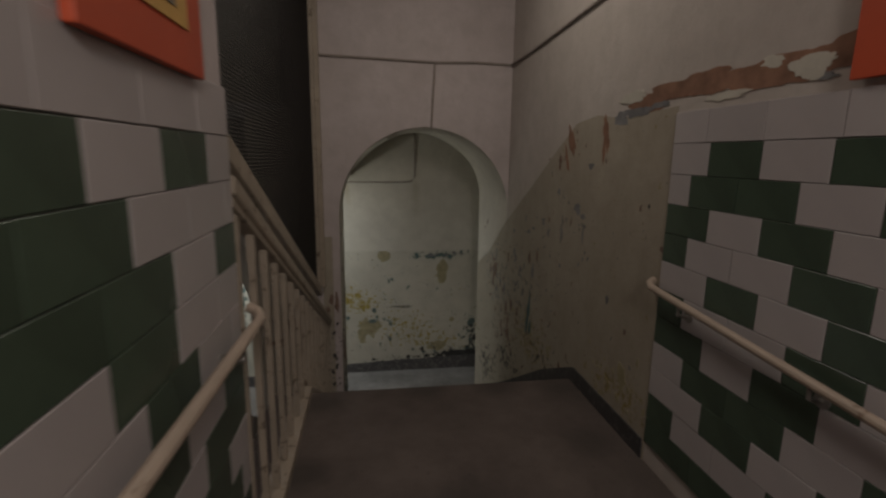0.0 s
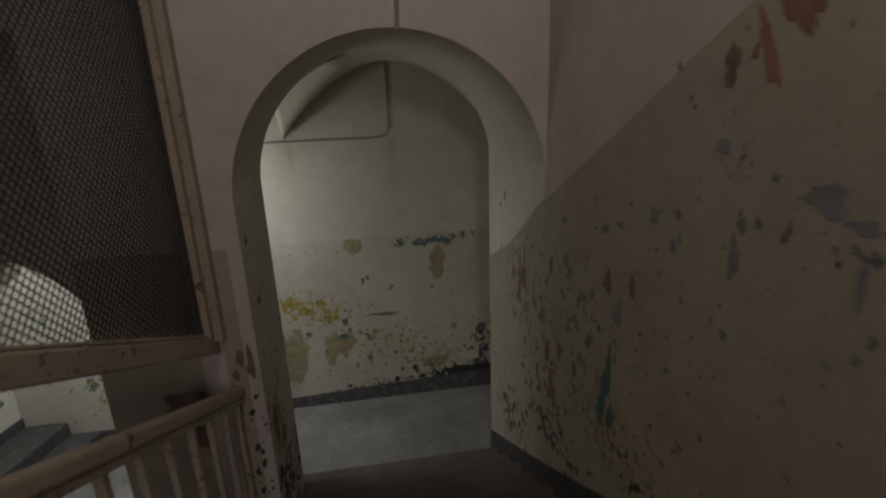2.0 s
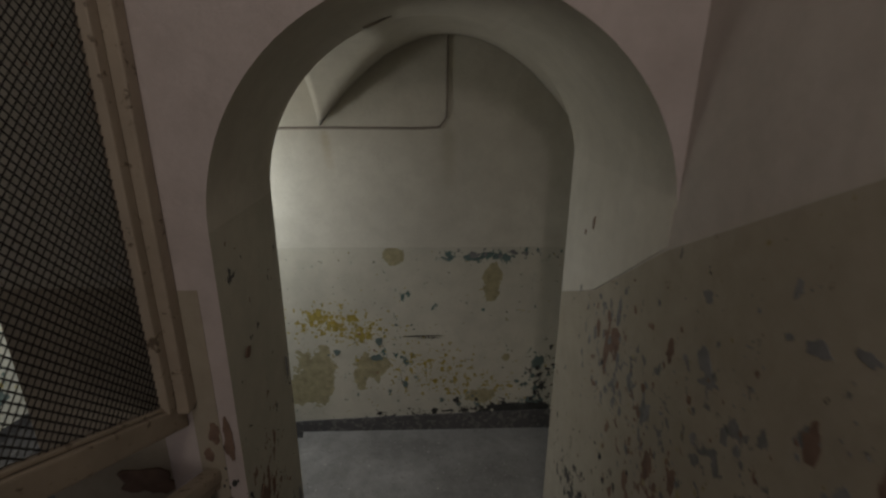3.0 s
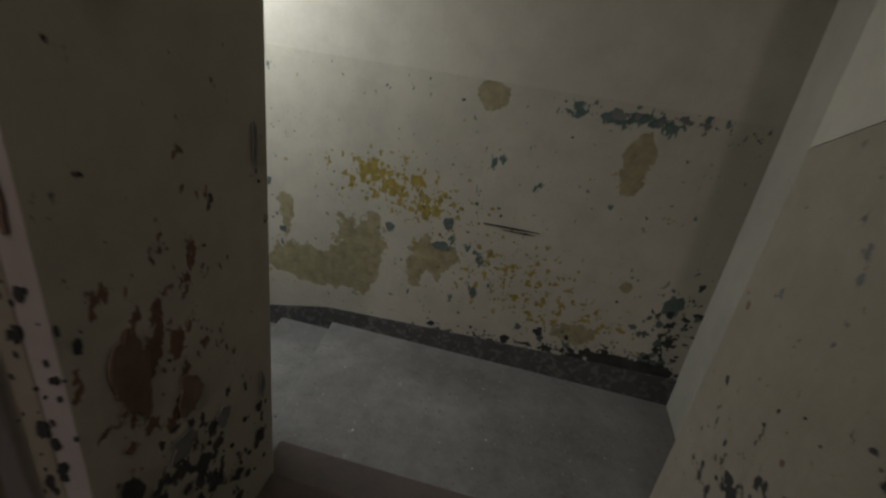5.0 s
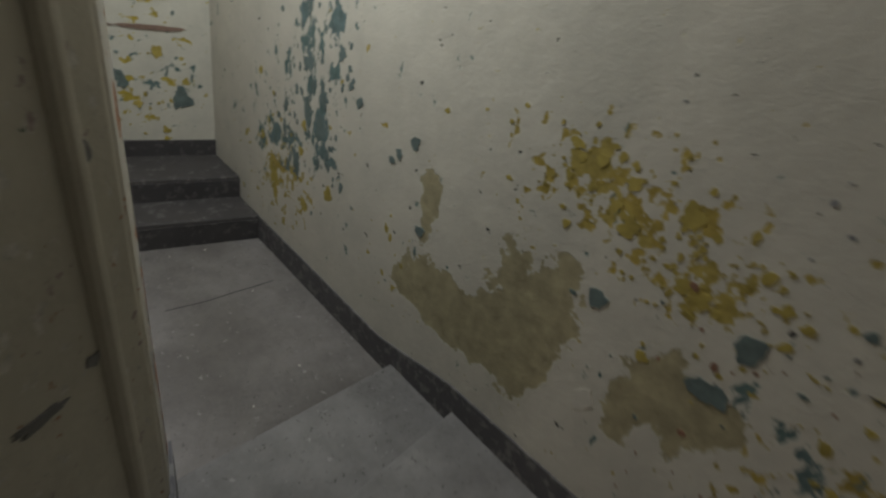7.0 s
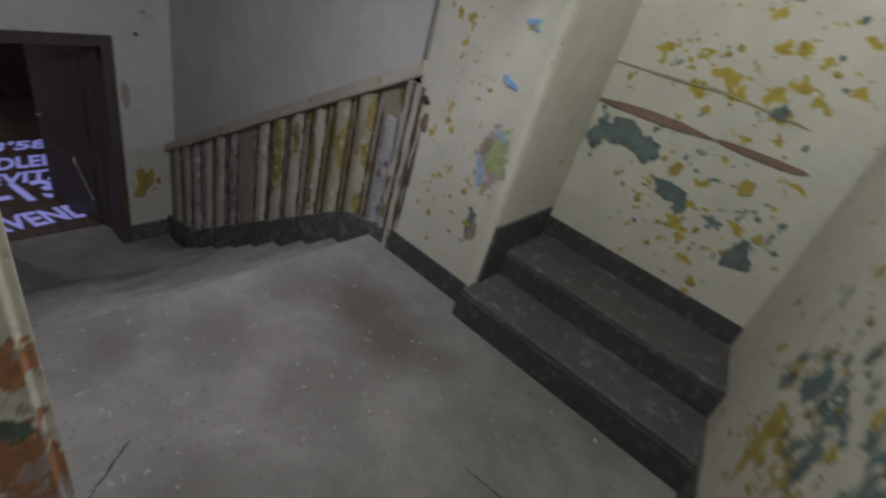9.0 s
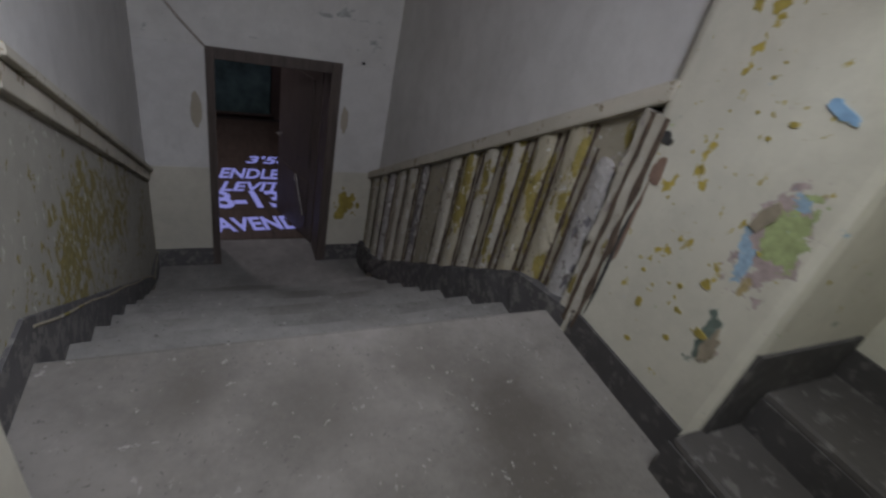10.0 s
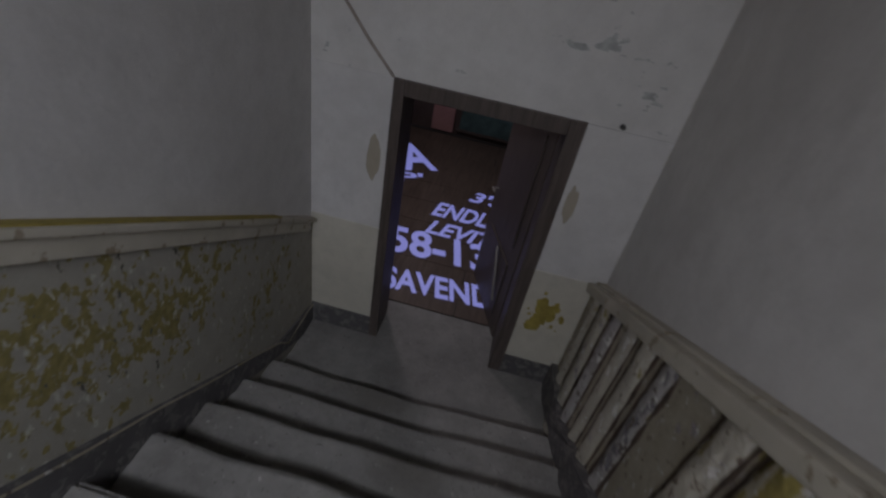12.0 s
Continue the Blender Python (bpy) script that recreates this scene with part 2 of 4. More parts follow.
flaked(RIB_FILL, (0.23, 0.19, 0.06), [((-3.1, 3.8, -0.9), (9, 1.0, 0.8), 0.19)], 9, (1, 1, 0.5), 0.63, 25)
for mat, seed in ((RIB_CREAM, 80), (RIB_YELLOW, 84), (RIB_GREY, 88), (RIB_FILL, 92)):
    flaked(mat, (0.54, 0.52, 0.49), [], 24, (1, 1, 0.6), 0.61, seed)
    flaked(mat, (0.27, 0.235, 0.25), [], 20, (1, 1, 0.5), 0.64, seed + 1)
    flaked(mat, (0.13, 0.10, 0.08), [], 30, (1, 1, 0.6), 0.63, seed + 2)
CRUMBLED = plain("crumbled_brown_plaster", (0.085, 0.062, 0.046), 0.95, 0.6, 18)
RIB_GAP = plain("brown_gap_plaster", (0.24, 0.205, 0.15), 0.9, 0.45, 8)
BACK_WHITE = plaster("stained_whitewash", (0.61, 0.58, 0.505), (0.49, 0.46, 0.395), None)
for k in range(8):
    stained(BACK_WHITE, (0.41 + 0.01 * (k % 3), 6.2, 1.68 - 0.06 * k), 0.08, (0.34, 0.29, 0.21), 0.30 - 0.02 * k)
for k in range(6):
    stained(BACK_WHITE, (-0.60 + 0.006 * k, 6.2, 1.66 - 0.05 * k), 0.05, (0.36, 0.28, 0.16), 0.34 - 0.03 * k)
TEAL = plain("dark_teal_mural", (0.07, 0.12, 0.12), 0.7, 0.5, 4)
CURTAIN = plain("faded_pink_panel", (0.36, 0.20, 0.19), 0.8, 0.2, 5)
STEEL = plain("worn_steel", (0.30, 0.28, 0.26), 0.45, 0.2, 20, 0.8)
# very dark base colour stands in for the lack of light in this room
DARK_ROOM = plain("unlit_room_plaster", (0.075, 0.055, 0.05), 0.85, 0.3, 2)
PLANK = plain("dark_red_floor_board", (0.10, 0.074, 0.06), 0.55, 0.3, 5, 0, 0.3, 0.35, (6, 0.6, 6))


EAST_DADO = plaster("flaking_beige_plaster", (0.40, 0.355, 0.285), (0.31, 0.27, 0.21), (0.22, 0.19, 0.14), 0.72)
flaked(EAST_DADO, (0.16, 0.16, 0.16), [((1.15, 3.3, 0.85), (9, 1.2, 0.75), 0.12), ((1.15, 4.3, 0.7), (9, 0.8, 0.5), 0.13), ((1.15, 2.2, 1.7), (9, 0.6, 0.35), 0.10)], 13, (1, 1, 0.9), 0.67, 1)
flaked(EAST_DADO, (0.25, 0.20, 0.085), [((1.15, 2.95, 0.5), (9, 0.75, 0.4), 0.19), ((1.15, 1.45, 0.78), (9, 0.55, 0.22), 0.19)], 20, (1, 1, 0.9), 0.67, 2)
flaked(EAST_DADO, (0.17, 0.108, 0.085), [((1.15, 3.75, 0.35), (9, 0.8, 0.5), 0.13), ((1.15, 4.25, 0.8), (9, 0.35, 0.4), 0.15)], 11, (1, 1, 0.8), 0.67, 3)
flaked(EAST_DADO, (0.05, 0.048, 0.045), [((1.15, 3.7, 0.02), (9, 0.9, 0.35), 0.2), ((1.15, 4.5, -0.45), (9, 0.7, 0.45), 0.22), ((1.15, 2.8, 0.40), (9, 0.5, 0.16), 0.16)], 14, (1, 1, 0.9), 0.68, 4)
ARCH_CREAM = plaster("scuffed_cream_plaster", (0.54, 0.51, 0.43), (0.43, 0.41, 0.345), (0.33, 0.31, 0.24), 0.73)
flaked(ARCH_CREAM, (0.19, 0.11, 0.08), [((-0.55, 4.05, 0.1), (0.5, 0.35, 0.6), 0.16)], 14, (1, 1, 0.6), 0.66, 5)
flaked(ARCH_CREAM, (0.07, 0.068, 0.068), [((-0.55, 4.1, -0.5), (0.5, 0.55, 0.5), 0.2)], 12, (1, 1, 0.7), 0.66, 6)
BACK_DADO = plaster("peeling_cream_dado", (0.55, 0.52, 0.44), (0.45, 0.425, 0.36), (0.33, 0.31, 0.24), 0.73)
flaked(BACK_DADO, (0.33, 0.25, 0.06), [((-0.65, 6.2, -0.06), (0.75, 9, 0.33), 0.17), ((0.25, 6.2, -0.55), (0.8, 9, 0.42), 0.14), ((-2.6, 6.2, -0.8), (0.5, 9, 0.45), 0.19), ((0.9, 6.2, -0.8), (0.7, 9, 0.3), 0.13)], 17, (1, 1, 0.85), 0.66, 7)
flaked(BACK_DADO, (0.10, 0.15, 0.14), [((-2.25, 6.2, -0.15), (0.42, 9, 0.65), 0.17), ((-2.75, 6.2, -0.5), (0.4, 9, 0.5), 0.15), ((0.8, 6.2, 0.62), (0.9, 9, 0.10), 0.19), ((0.0, 6.2, -0.5), (0.4, 9, 0.3), 0.11)], 12, (1, 1, 0.6), 0.66, 8)
flaked(BACK_DADO, (0.05, 0.048, 0.046), [((0.95, 6.2, -1.02), (0.9, 9, 0.17), 0.22), ((1.35, 6.2, -0.7), (0.25, 9, 0.5), 0.16), ((0.0, 6.2, -1.08), (0.7, 9, 0.1), 0.14)], 15, (1, 1, 1), 0.66, 9)
flaked(BACK_DADO, (0.32, 0.28, 0.17), [((-1.0, 6.2, -0.84), (0.46, 9, 0.18), 0.42), ((-1.24, 6.2, -0.78), (0.38, 9, 0.25), 0.55), ((-0.82, 6.2, -0.58), (0.32, 9, 0.42), 0.55), ((-0.29, 6.2, -0.49), (0.26, 9, 0.23), 0.45), ((-1.40, 6.2, -0.42), (0.10, 9, 0.21), 0.5), ((-0.41, 6.2, -0.68), (0.11, 9, 0.22), 0.4),
                                       ((0.83, 6.2, 0.36), (0.12, 9, 0.28), 0.6), ((-0.06, 6.2, 0.60), (0.13, 9, 0.13), 0.55), ((0.99, 6.2, -0.44), (0.07, 9, 0.07), 0.5), ((0.75, 6.2, -0.86), (0.22, 9, 0.13), 0.45)], 7, (1, 1, 1), 0.70, 40)
flaked(BACK_DADO, (0.33, 0.26, 0.07), [((-0.80, 6.2, 0.02), (0.22, 9, 0.11), 0.38), ((-0.66, 6.2, -0.10), (0.18, 9, 0.09), 0.3), ((-0.38, 6.2, -0.17), (0.25, 9, 0.16), 0.33)], 15, (1, 1, 1), 0.72, 41)
flaked(BACK_DADO, (0.11, 0.155, 0.15), [((-2.15, 6.2, 0.12), (0.14, 9, 0.26), 0.32), ((-2.45, 6.2, 0.08), (0.12, 9, 0.30), 0.30), ((-2.2, 6.2, -0.45), (0.34, 9, 0.36), 0.30), ((-2.65, 6.2, -0.60), (0.28, 9, 0.25), 0.33), ((0.7, 6.2, 0.585), (0.6, 9, 0.09), 0.33), ((0.05, 6.2, -0.46), (0.13, 9, 0.17), 0.33), ((1.25, 6.2, -0.95), (0.35, 9, 0.16), 0.3)], 12, (1, 1, 0.75), 0.72, 42)
NICHE_CREAM = plaster("peeling_niche_plaster", (0.56, 0.535, 0.45), (0.46, 0.44, 0.37), (0.36, 0.33, 0.25), 0.73)
flaked(NICHE_CREAM, (0.36, 0.28, 0.05), [((-3.6, 5.65, 0.1), (9, 0.9, 0.55), 0.13), ((-3.6, 5.75, -0.6), (9, 0.5, 0.4), 0.13)], 11, (1, 1, 1.3), 0.66, 10)
flaked(NICHE_CREAM, (0.10, 0.15, 0.14), [((-3.6, 5.35, -0.33), (9, 0.4, 0.2), 0.15), ((-3.6, 5.95, -0.5), (9, 0.35, 0.5), 0.13)], 10, (1, 1, 1.1), 0.66, 11)
PIER_CREAM = plaster("painted_pier_plaster", (0.56, 0.535, 0.45), (0.46, 0.44, 0.37), (0.36, 0.33, 0.25), 0.73)
flaked(PIER_CREAM, (0.36, 0.28, 0.06), [((-3.0, 4.75, -0.5), (9, 0.4, 0.6), 0.10), ((-3.0, 4.6, 0.3), (9, 0.3, 0.6), 0.10)], 14, (1, 1, 0.8), 0.66, 12)
flaked(PIER_CREAM, (0.12, 0.15, 0.13), [((-3.0, 4.96, -0.86), (9, 0.06, 0.20), 0.34)], 15, (1, 1, 0.7), 0.70, 13)


flaked(PIER_CREAM, (0.36, 0.29, 0.28), [((-3.0, 4.965, -0.53), (9, 0.13, 0.25), 0.42)], 16, (1, 1, 1), 0.68, 60)
flaked(PIER_CREAM, (0.31, 0.36, 0.17), [((-3.0, 4.985, -0.50), (9, 0.085, 0.19), 0.42)], 18, (1, 1, 1), 0.68, 61)
flaked(PIER_CREAM, (0.27, 0.38, 0.48), [((-3.0, 4.935, -0.62), (9, 0.05, 0.07), 0.45), ((-3.0, 4.975, -0.40), (9, 0.05, 0.05), 0.38), ((-3.0, 4.90, -0.55), (9, 0.03, 0.06), 0.32)], 20, (1, 1, 1), 0.70, 62)
flaked(PIER_CREAM, (0.34, 0.27, 0.14), [((-3.0, 4.95, 0.05), (9, 0.06, 0.05), 0.3), ((-3.0, 4.975, -0.68), (9, 0.03, 0.05), 0.35)], 22, (1, 1, 1), 0.70, 63)
for spot in ((2.3, 3.9, 0.22), (2.0, 3.3, 0.25), (2.2, 2.7, 0.28), (1.9, 2.1, 0.3), (2.5, 3.0, 0.18), (1.5, 3.6, 0.15)):
    stained(CONCRETE, (-spot[0], spot[1], -1.32 - 0.66 * (4.3 - spot[1])), spot[2], (0.10, 0.09, 0.078), 0.5)


PIER_CORNER = plaster("broken_corner_plaster", (0.56, 0.53, 0.45), (0.455, 0.43, 0.365), (0.33, 0.31, 0.24), 0.73)
flaked(PIER_CORNER, (0.52, 0.50, 0.46), [((-1.355, 5.165, z), (0.09, 0.09, h), 0.42) for z, h in ((-0.70, 0.30), (-0.36, 0.16), (-0.95, 0.22), (-1.2, 0.2), (0.05, 0.12), (0.4, 0.2))], 20, (1, 1, 0.8), 0.60, 70)
flaked(PIER_CORNER, (0.33, 0.165, 0.09), [((-1.36, 5.17, z), (0.065, 0.065, h), 0.42) for z, h in ((-0.78, 0.22), (-0.46, 0.13), (-1.05, 0.16), (-0.28, 0.05), (0.3, 0.12))] + [((-1.32, 5.155, 0.02), (0.06, 0.06, 0.10), 0.45)], 26, (1, 1, 0.7), 0.655, 71)
flaked(PIER_CORNER, (0.36, 0.29, 0.28), [((-1.365, 5.17, -0.55), (0.05, 0.05, 0.35), 0.20), ((-1.355, 5.17, -0.95), (0.06, 0.06, 0.2), 0.2)], 26, (1, 1, 0.8), 0.65, 72)
flaked(PIER_CORNER, (0.09, 0.13, 0.10), [((-1.345, 5.165, -0.545), (0.05, 0.05, 0.035), 0.36), ((-1.355, 5.165, -0.37), (0.03, 0.03, 0.05), 0.36), ((-1.37, 5.17, -0.70), (0.03, 0.03, 0.06), 0.3)], 24, (1, 1, 1), 0.70, 73)
flaked(PIER_CORNER, (0.22, 0.23, 0.25), [((-1.28, 5.145, -0.66), (0.05, 0.05, 0.14), 0.36), ((-1.365, 5.17, -0.62), (0.03, 0.03, 0.05), 0.3), ((-1.365, 5.17, -1.0), (0.05, 0.05, 0.1), 0.3)], 20, (1, 1, 0.7), 0.70, 74)


DOOR_WHITE = plaster("cracked_whitewash", (0.61, 0.595, 0.57), (0.495, 0.48, 0.46), None)
flaked(DOOR_WHITE, (0.36, 0.36, 0.345), [((-2.62, 1.41, -0.66), (0.42, 9, 0.13), 0.12), ((-2.85, 1.41, -0.82), (0.14, 9, 0.2), 0.12), ((-1.55, 1.41, -0.6), (0.3, 9, 0.1), 0.06)], 7, (1, 1, 2.2), 0.65, 31)


# ---- mesh helpers ----
FRAME = [Matrix()]

def link(name, bm, material, parent=None, label="", smooth=False):
    me = bpy.data.meshes.new(name)
    bmesh.ops.recalc_face_normals(bm, faces=bm.faces)
    bm.to_mesh(me)
    bm.free()
    me.materials.append(material)
    if smooth:
        for p in me.polygons:
            p.use_smooth = True
    ob = new(name, me)
    if not parent:
        ob.matrix_basis = FRAME[0]
    if parent:
        ob.parent = parent
    if label:
        ob["label"] = label
    return ob


def part(name, bm, material, parent, label=""):
    return link(name, bm, material, parent, label)


def box(x0, x1, y0, y1, z0, z1, bevel=0.0, bm=None):
    bm = bm or bmesh.new()
    v = [bm.verts.new((x, y, z)) for x in (x0, x1) for y in (y0, y1) for z in (z0, z1)]
    fs = [bm.faces.new([v[i] for i in q]) for q in ((0, 1, 3, 2), (4, 6, 7, 5), (0, 4, 5, 1), (2, 3, 7, 6), (0, 2, 6, 4), (1, 5, 7, 3))]
    if bevel:
        es = list({e for f in fs for e in f.edges})
        bmesh.ops.bevel(bm, geom=es, offset=bevel, segments=2, affect="EDGES", profile=0.6)
    return bm


def extrude(outline, axis, a, b, bm=None, bevel=0.0):
    """A flat outline (pairs in the two other axes) pushed along one axis from a to b."""
    bm = bm or bmesh.new()

    def place(p, w):
        return {"x": (w, p[0], p[1]), "y": (p[0], w, p[1]), "z": (p[0], p[1], w)}[axis]
    lo = [bm.verts.new(place(p, a)) for p in outline]
    hi = [bm.verts.new(place(p, b)) for p in outline]
    n = len(outline)
    bm.faces.new(lo)
    bm.faces.new(hi[::-1])
    for i in range(n):
        bm.faces.new((lo[i], hi[i], hi[(i + 1) % n], lo[(i + 1) % n]))
    if bevel:
        bmesh.ops.bevel(bm, geom=list(bm.edges), offset=bevel, segments=2, affect="EDGES", profile=0.6)
    return bm


def tube(points, radius, sides=8, bm=None):
    """A round bar along a line of points."""
    bm = bm or bmesh.new()
    pts = [Vector(p) for p in points]
    rings = []
    for i, p in enumerate(pts):
        d = (pts[min(i + 1, len(pts) - 1)] - pts[max(i - 1, 0)]).normalized()
        up = Vector((0, 0, 1)) if abs(d.z) < 0.9 else Vector((1, 0, 0))
        s = d.cross(up).normalized()
        u = s.cross(d)
        rings.append([bm.verts.new(p + radius * (math.cos(k * math.tau / sides) * s + math.sin(k * math.tau / sides) * u)) for k in range(sides)])
    for a, b in zip(rings, rings[1:]):
        for k in range(sides):
            bm.faces.new((a[k], a[(k + 1) % sides], b[(k + 1) % sides], b[k]))
    bm.faces.new(rings[0][::-1])
    bm.faces.new(rings[-1])
    return bm


def arch_wall(x0, x1, z0, z1, cx, r, spring, front, back, splay=0.0, steps=24, floor=None):
    """A wall across y with a round-headed opening; front and back give y for an x."""
    bm = bmesh.new()
    angles = [math.pi * (1 - i / steps) for i in range(steps + 1)]

    def curve(rad):
        low = z0 if floor is None else floor
        pts = [(cx - rad, low)] + [(cx + rad * math.cos(a), spring + rad * math.sin(a)) for a in angles] + [(cx + rad, low)]
        return pts
    sides = []
    for side, rad in ((front, r), (back, r - splay)):
        c = curve(rad)
        inner = [bm.verts.new((x, side(x), z)) for x, z in c]
        top = [bm.verts.new((x, side(x), z1)) for x, z in c[1:-1]]
        left = [bm.verts.new((x0, side(x0), z)) for z in (c[0][1], spring, z1)]
        right = [bm.verts.new((x1, side(x1), z)) for z in (c[-1][1], spring, z1)]
        for i in range(steps):
            bm.faces.new((inner[i + 1], inner[i + 2], top[i + 1], top[i]))
        bm.faces.new((left[0], inner[0], inner[1], left[1]))
        bm.faces.new((left[1], inner[1], top[0], left[2]))
        bm.faces.new((right[0], inner[-1], inner[-2], right[1]))
        bm.faces.new((right[1], inner[-2], top[-1], right[2]))
        sides.append((inner, left, right, top))
    (fi, fl, fr, ft), (bi, bl, br, bt) = sides
    for i in range(len(fi) - 1):
        bm.faces.new((fi[i], bi[i], bi[i + 1], fi[i + 1]))
    for a, b in ((fl, bl), (fr, br)):
        for i in range(2):
            bm.faces.new((a[i], a[i + 1], b[i + 1], b[i]))
    for a, b in zip([fl[2]] + ft, ft + [fr[2]]):
        i = ([fl[2]] + ft).index(a)
        bm.faces.new((a, b, (bt + [br[2]])[i], ([bl[2]] + bt)[i]))
    return bm


def plane_point(kind, u, z, off):
    """A point on one of the walls: u along it, z up, off its face."""
    return {"back": (u, 6.2 - off, z), "east": (EAST - off, u, z), "front": (u, ARCH - off, z), "side": (u, 3.853 - off, z), "jamb": (-0.55 + off, u, z),
            "niche": (-3.6 + off, u, z), "pier": (-3.0 + off, u, z),
            "door": (u, DOOR_Y + off, z), "floor": (u, z, off),
            "pier_face": (-1.20 + 0.67 * u + 0.742 * off, 5.12 - 0.742 * u + 0.67 * off, z)}[kind]


def blob(bm, kind, u, z, ru, rz, off=0.0055, jag=0.45, turn=0.0):
    """An uneven flake of paint or bare patch, a few millimetres thick."""
    n = 9 if max(ru, rz) < 0.02 else 26 if max(ru, rz) < 0.05 else 110
    off += random.uniform(-0.0006, 0.0006)
    seed = Vector((random.uniform(-99, 99), random.uniform(-99, 99), 0))
    ring = []
    for i in range(n):
        a = i * math.tau / n
        d = Vector((math.cos(a), math.sin(a), 0))
        r = max(0.25, 1 + jag * (noise.noise(seed + d * 1.1) + 0.5 * noise.noise(seed + d * 2.3) + 0.24 * noise.noise(seed + d * 5.5) + 0.13 * noise.noise(seed + d * 13.0)))
        x, y = ru * math.cos(a) * r, rz * math.sin(a) * r
        ring.append((u + x * math.cos(turn) - y * math.sin(turn), z + x * math.sin(turn) + y * math.cos(turn)))
    top = [bm.verts.new(plane_point(kind, p[0], p[1], off)) for p in ring]
    low = [bm.verts.new(plane_point(kind, p[0], p[1], off - 0.005)) for p in ring]
    bm.faces.new(top)
    for i in range(n):
        bm.faces.new((top[i], low[i], low[(i + 1) % n], top[(i + 1) % n]))


def patches(wall, kind, material, spots, off=0.0055, jag=0.45):
    for u, z, ru, rz, *turn in spots:
        bm = bmesh.new()
        blob(bm, kind, u, z, ru, rz, off, jag, turn[0] if turn else 0.0)
        part("peeled_patch", bm, material, wall)


def spray(wall, kind, material, clouds, off=0.006, slope=0.0, reach=9.0):
    """Clouds of many small flakes: centre, spread, count, size, height against width."""
    bm = bmesh.new()
    for u, z, su, sz, count, size, tall in clouds:
        for _ in range(int(count * 0.6)):
            s = size * 0.55 * math.exp(random.gauss(0, 0.6))
            du, dz = random.gauss(0, su), random.gauss(0, sz)
            if abs(dz) > reach:
                continue
            blob(bm, kind, u + du, z + dz + slope * du, s, s * tall * random.uniform(0.7, 1.3), off, 0.7, random.uniform(-0.4, 0.4))
    tagged(part("paint_flakes", bm, material, wall), kind="stuff")


def structure(ob, label):
    return tagged(ob, label, "", "", "structure")


# ---- the plan ----
HALL, L1, L2, LOW = 0.55, -1.25, -1.32, -3.04      # floor heights; L2 and LOW in the stair's frame
EAST, ARCH = 1.15, 3.83                            # right wall of the hall, face of the arched wall
STAIR_E, STAIR_W, DOOR_Y = -1.13, -3.10, 1.415     # walls of the lower stair, in its own frame
STAIR_FRAME = pose(-3.0, 6.2, -0.08, 0, 0, -10.8) @ pose(3.0, -6.31, 0)
GO, RISE = 0.315, (HALL - L1) / 10
GO2, RISE2 = 0.325, (L2 - LOW) / 8


def arch_back(x):
    return 4.58 + 0.31 * (x + 0.54)


def rail_z(y):
    return 0.43 + 0.483 * (3.83 - y)


def mesh_z(y):
    return 0.69 + 0.467 * (3.95 - y)


def left_rail(y):
    return -1.995 + 0.604 * (y - 1.55)


def right_rail(y):
    return -2.02 + 0.586 * (y - 1.415)


def nosing(y):
    return L2 - RISE2 / GO2 * (4.30 - y)


# ---- hall: floor, stair, walls ----
structure(link("floor_hall", box(-0.9, EAST, -4.0, 2.05, HALL - 0.25, HALL), BROWN_FLOOR), "dark brown worn concrete hall floor")
upper_stair = tagged(new("upper_stair"), "dark worn concrete stair flight going down through the arch", "stairs", "", "structure")
for k in range(1, 10):
    y0, z = 2.05 + GO * (k - 1), HALL - RISE * k
    part("step", box(-0.70, EAST, y0, y0 + GO, z - 0.3, z, 0.015), BROWN_FLOOR, upper_stair)
floor_l1 = structure(link("floor_arch_landing", extrude([(-0.84, 4.80), (1.5, 4.80), (1.5, 6.3), (-1.02, 6.3)], "z", L1 - 0.3, L1, None, 0.012), CONCRETE), "pale worn concrete landing floor under the arch")
structure(link("floor_low_step", extrude([(-1.36, 4.7), (-0.8, 4.7), (-0.8, 6.3), (-1.44, 6.3)], "z", L1 - 0.3, L1 - 0.075, None, 0.012), CONCRETE), "shallow worn concrete step between the landings")

wall_east = structure(link("wall_hall_east", box(EAST, 1.5, -4.0, 5.12, -1.6, 4.2), BEIGE_WASH), "faded pink plaster wall of the tiled hall")
wall_west = structure(link("wall_hall_west", box(-1.0, -0.672, -4.0, 0.56, 0.2, 4.2), PINK), "plaster wall behind green and white tiles")
structure(link("wall_hall_south", box(-1.0, 1.5, -4.3, -4.0, 0.2, 4.2), PINK), "plain plaster end wall of the hall")
bm = arch_wall(-0.86, 1.45, -1.6, 4.2, 0.30, 0.855, 1.52, lambda x: ARCH, arch_back, 0.0, 40)
rim = [e for e in bm.edges if len(e.link_faces) == 2 and e.calc_face_angle() > 0.8 and abs(e.verts[0].co.x) < 1.2
       and min(v.co.z for v in e.verts) > -1.7 and max(v.co.z for v in e.verts) < 2.6 and e.verts[0].co.x > -0.8]
bmesh.ops.bevel(bm, geom=rim, offset=0.075, segments=6, affect="EDGES")
wall_arch = structure(link("wall_arch", bm, PINK), "pink plaster wall with a whitewashed round-headed opening")
wall_arch.data.materials.append(ARCH_WHITE)
wall_arch.data.materials.append(ARCH_CREAM)
wall_arch.data.materials.append(PINK_DADO)
for p in wall_arch.data.polygons:
    c = p.center
    if abs(c.y - ARCH) > 0.012 or (c.z < 1.3 and c.y - ARCH > 0.0005):
        p.material_index = 1 if c.z > 1.5 or c.x > 0.5 else 3 if c.y < ARCH + 0.045 else 2
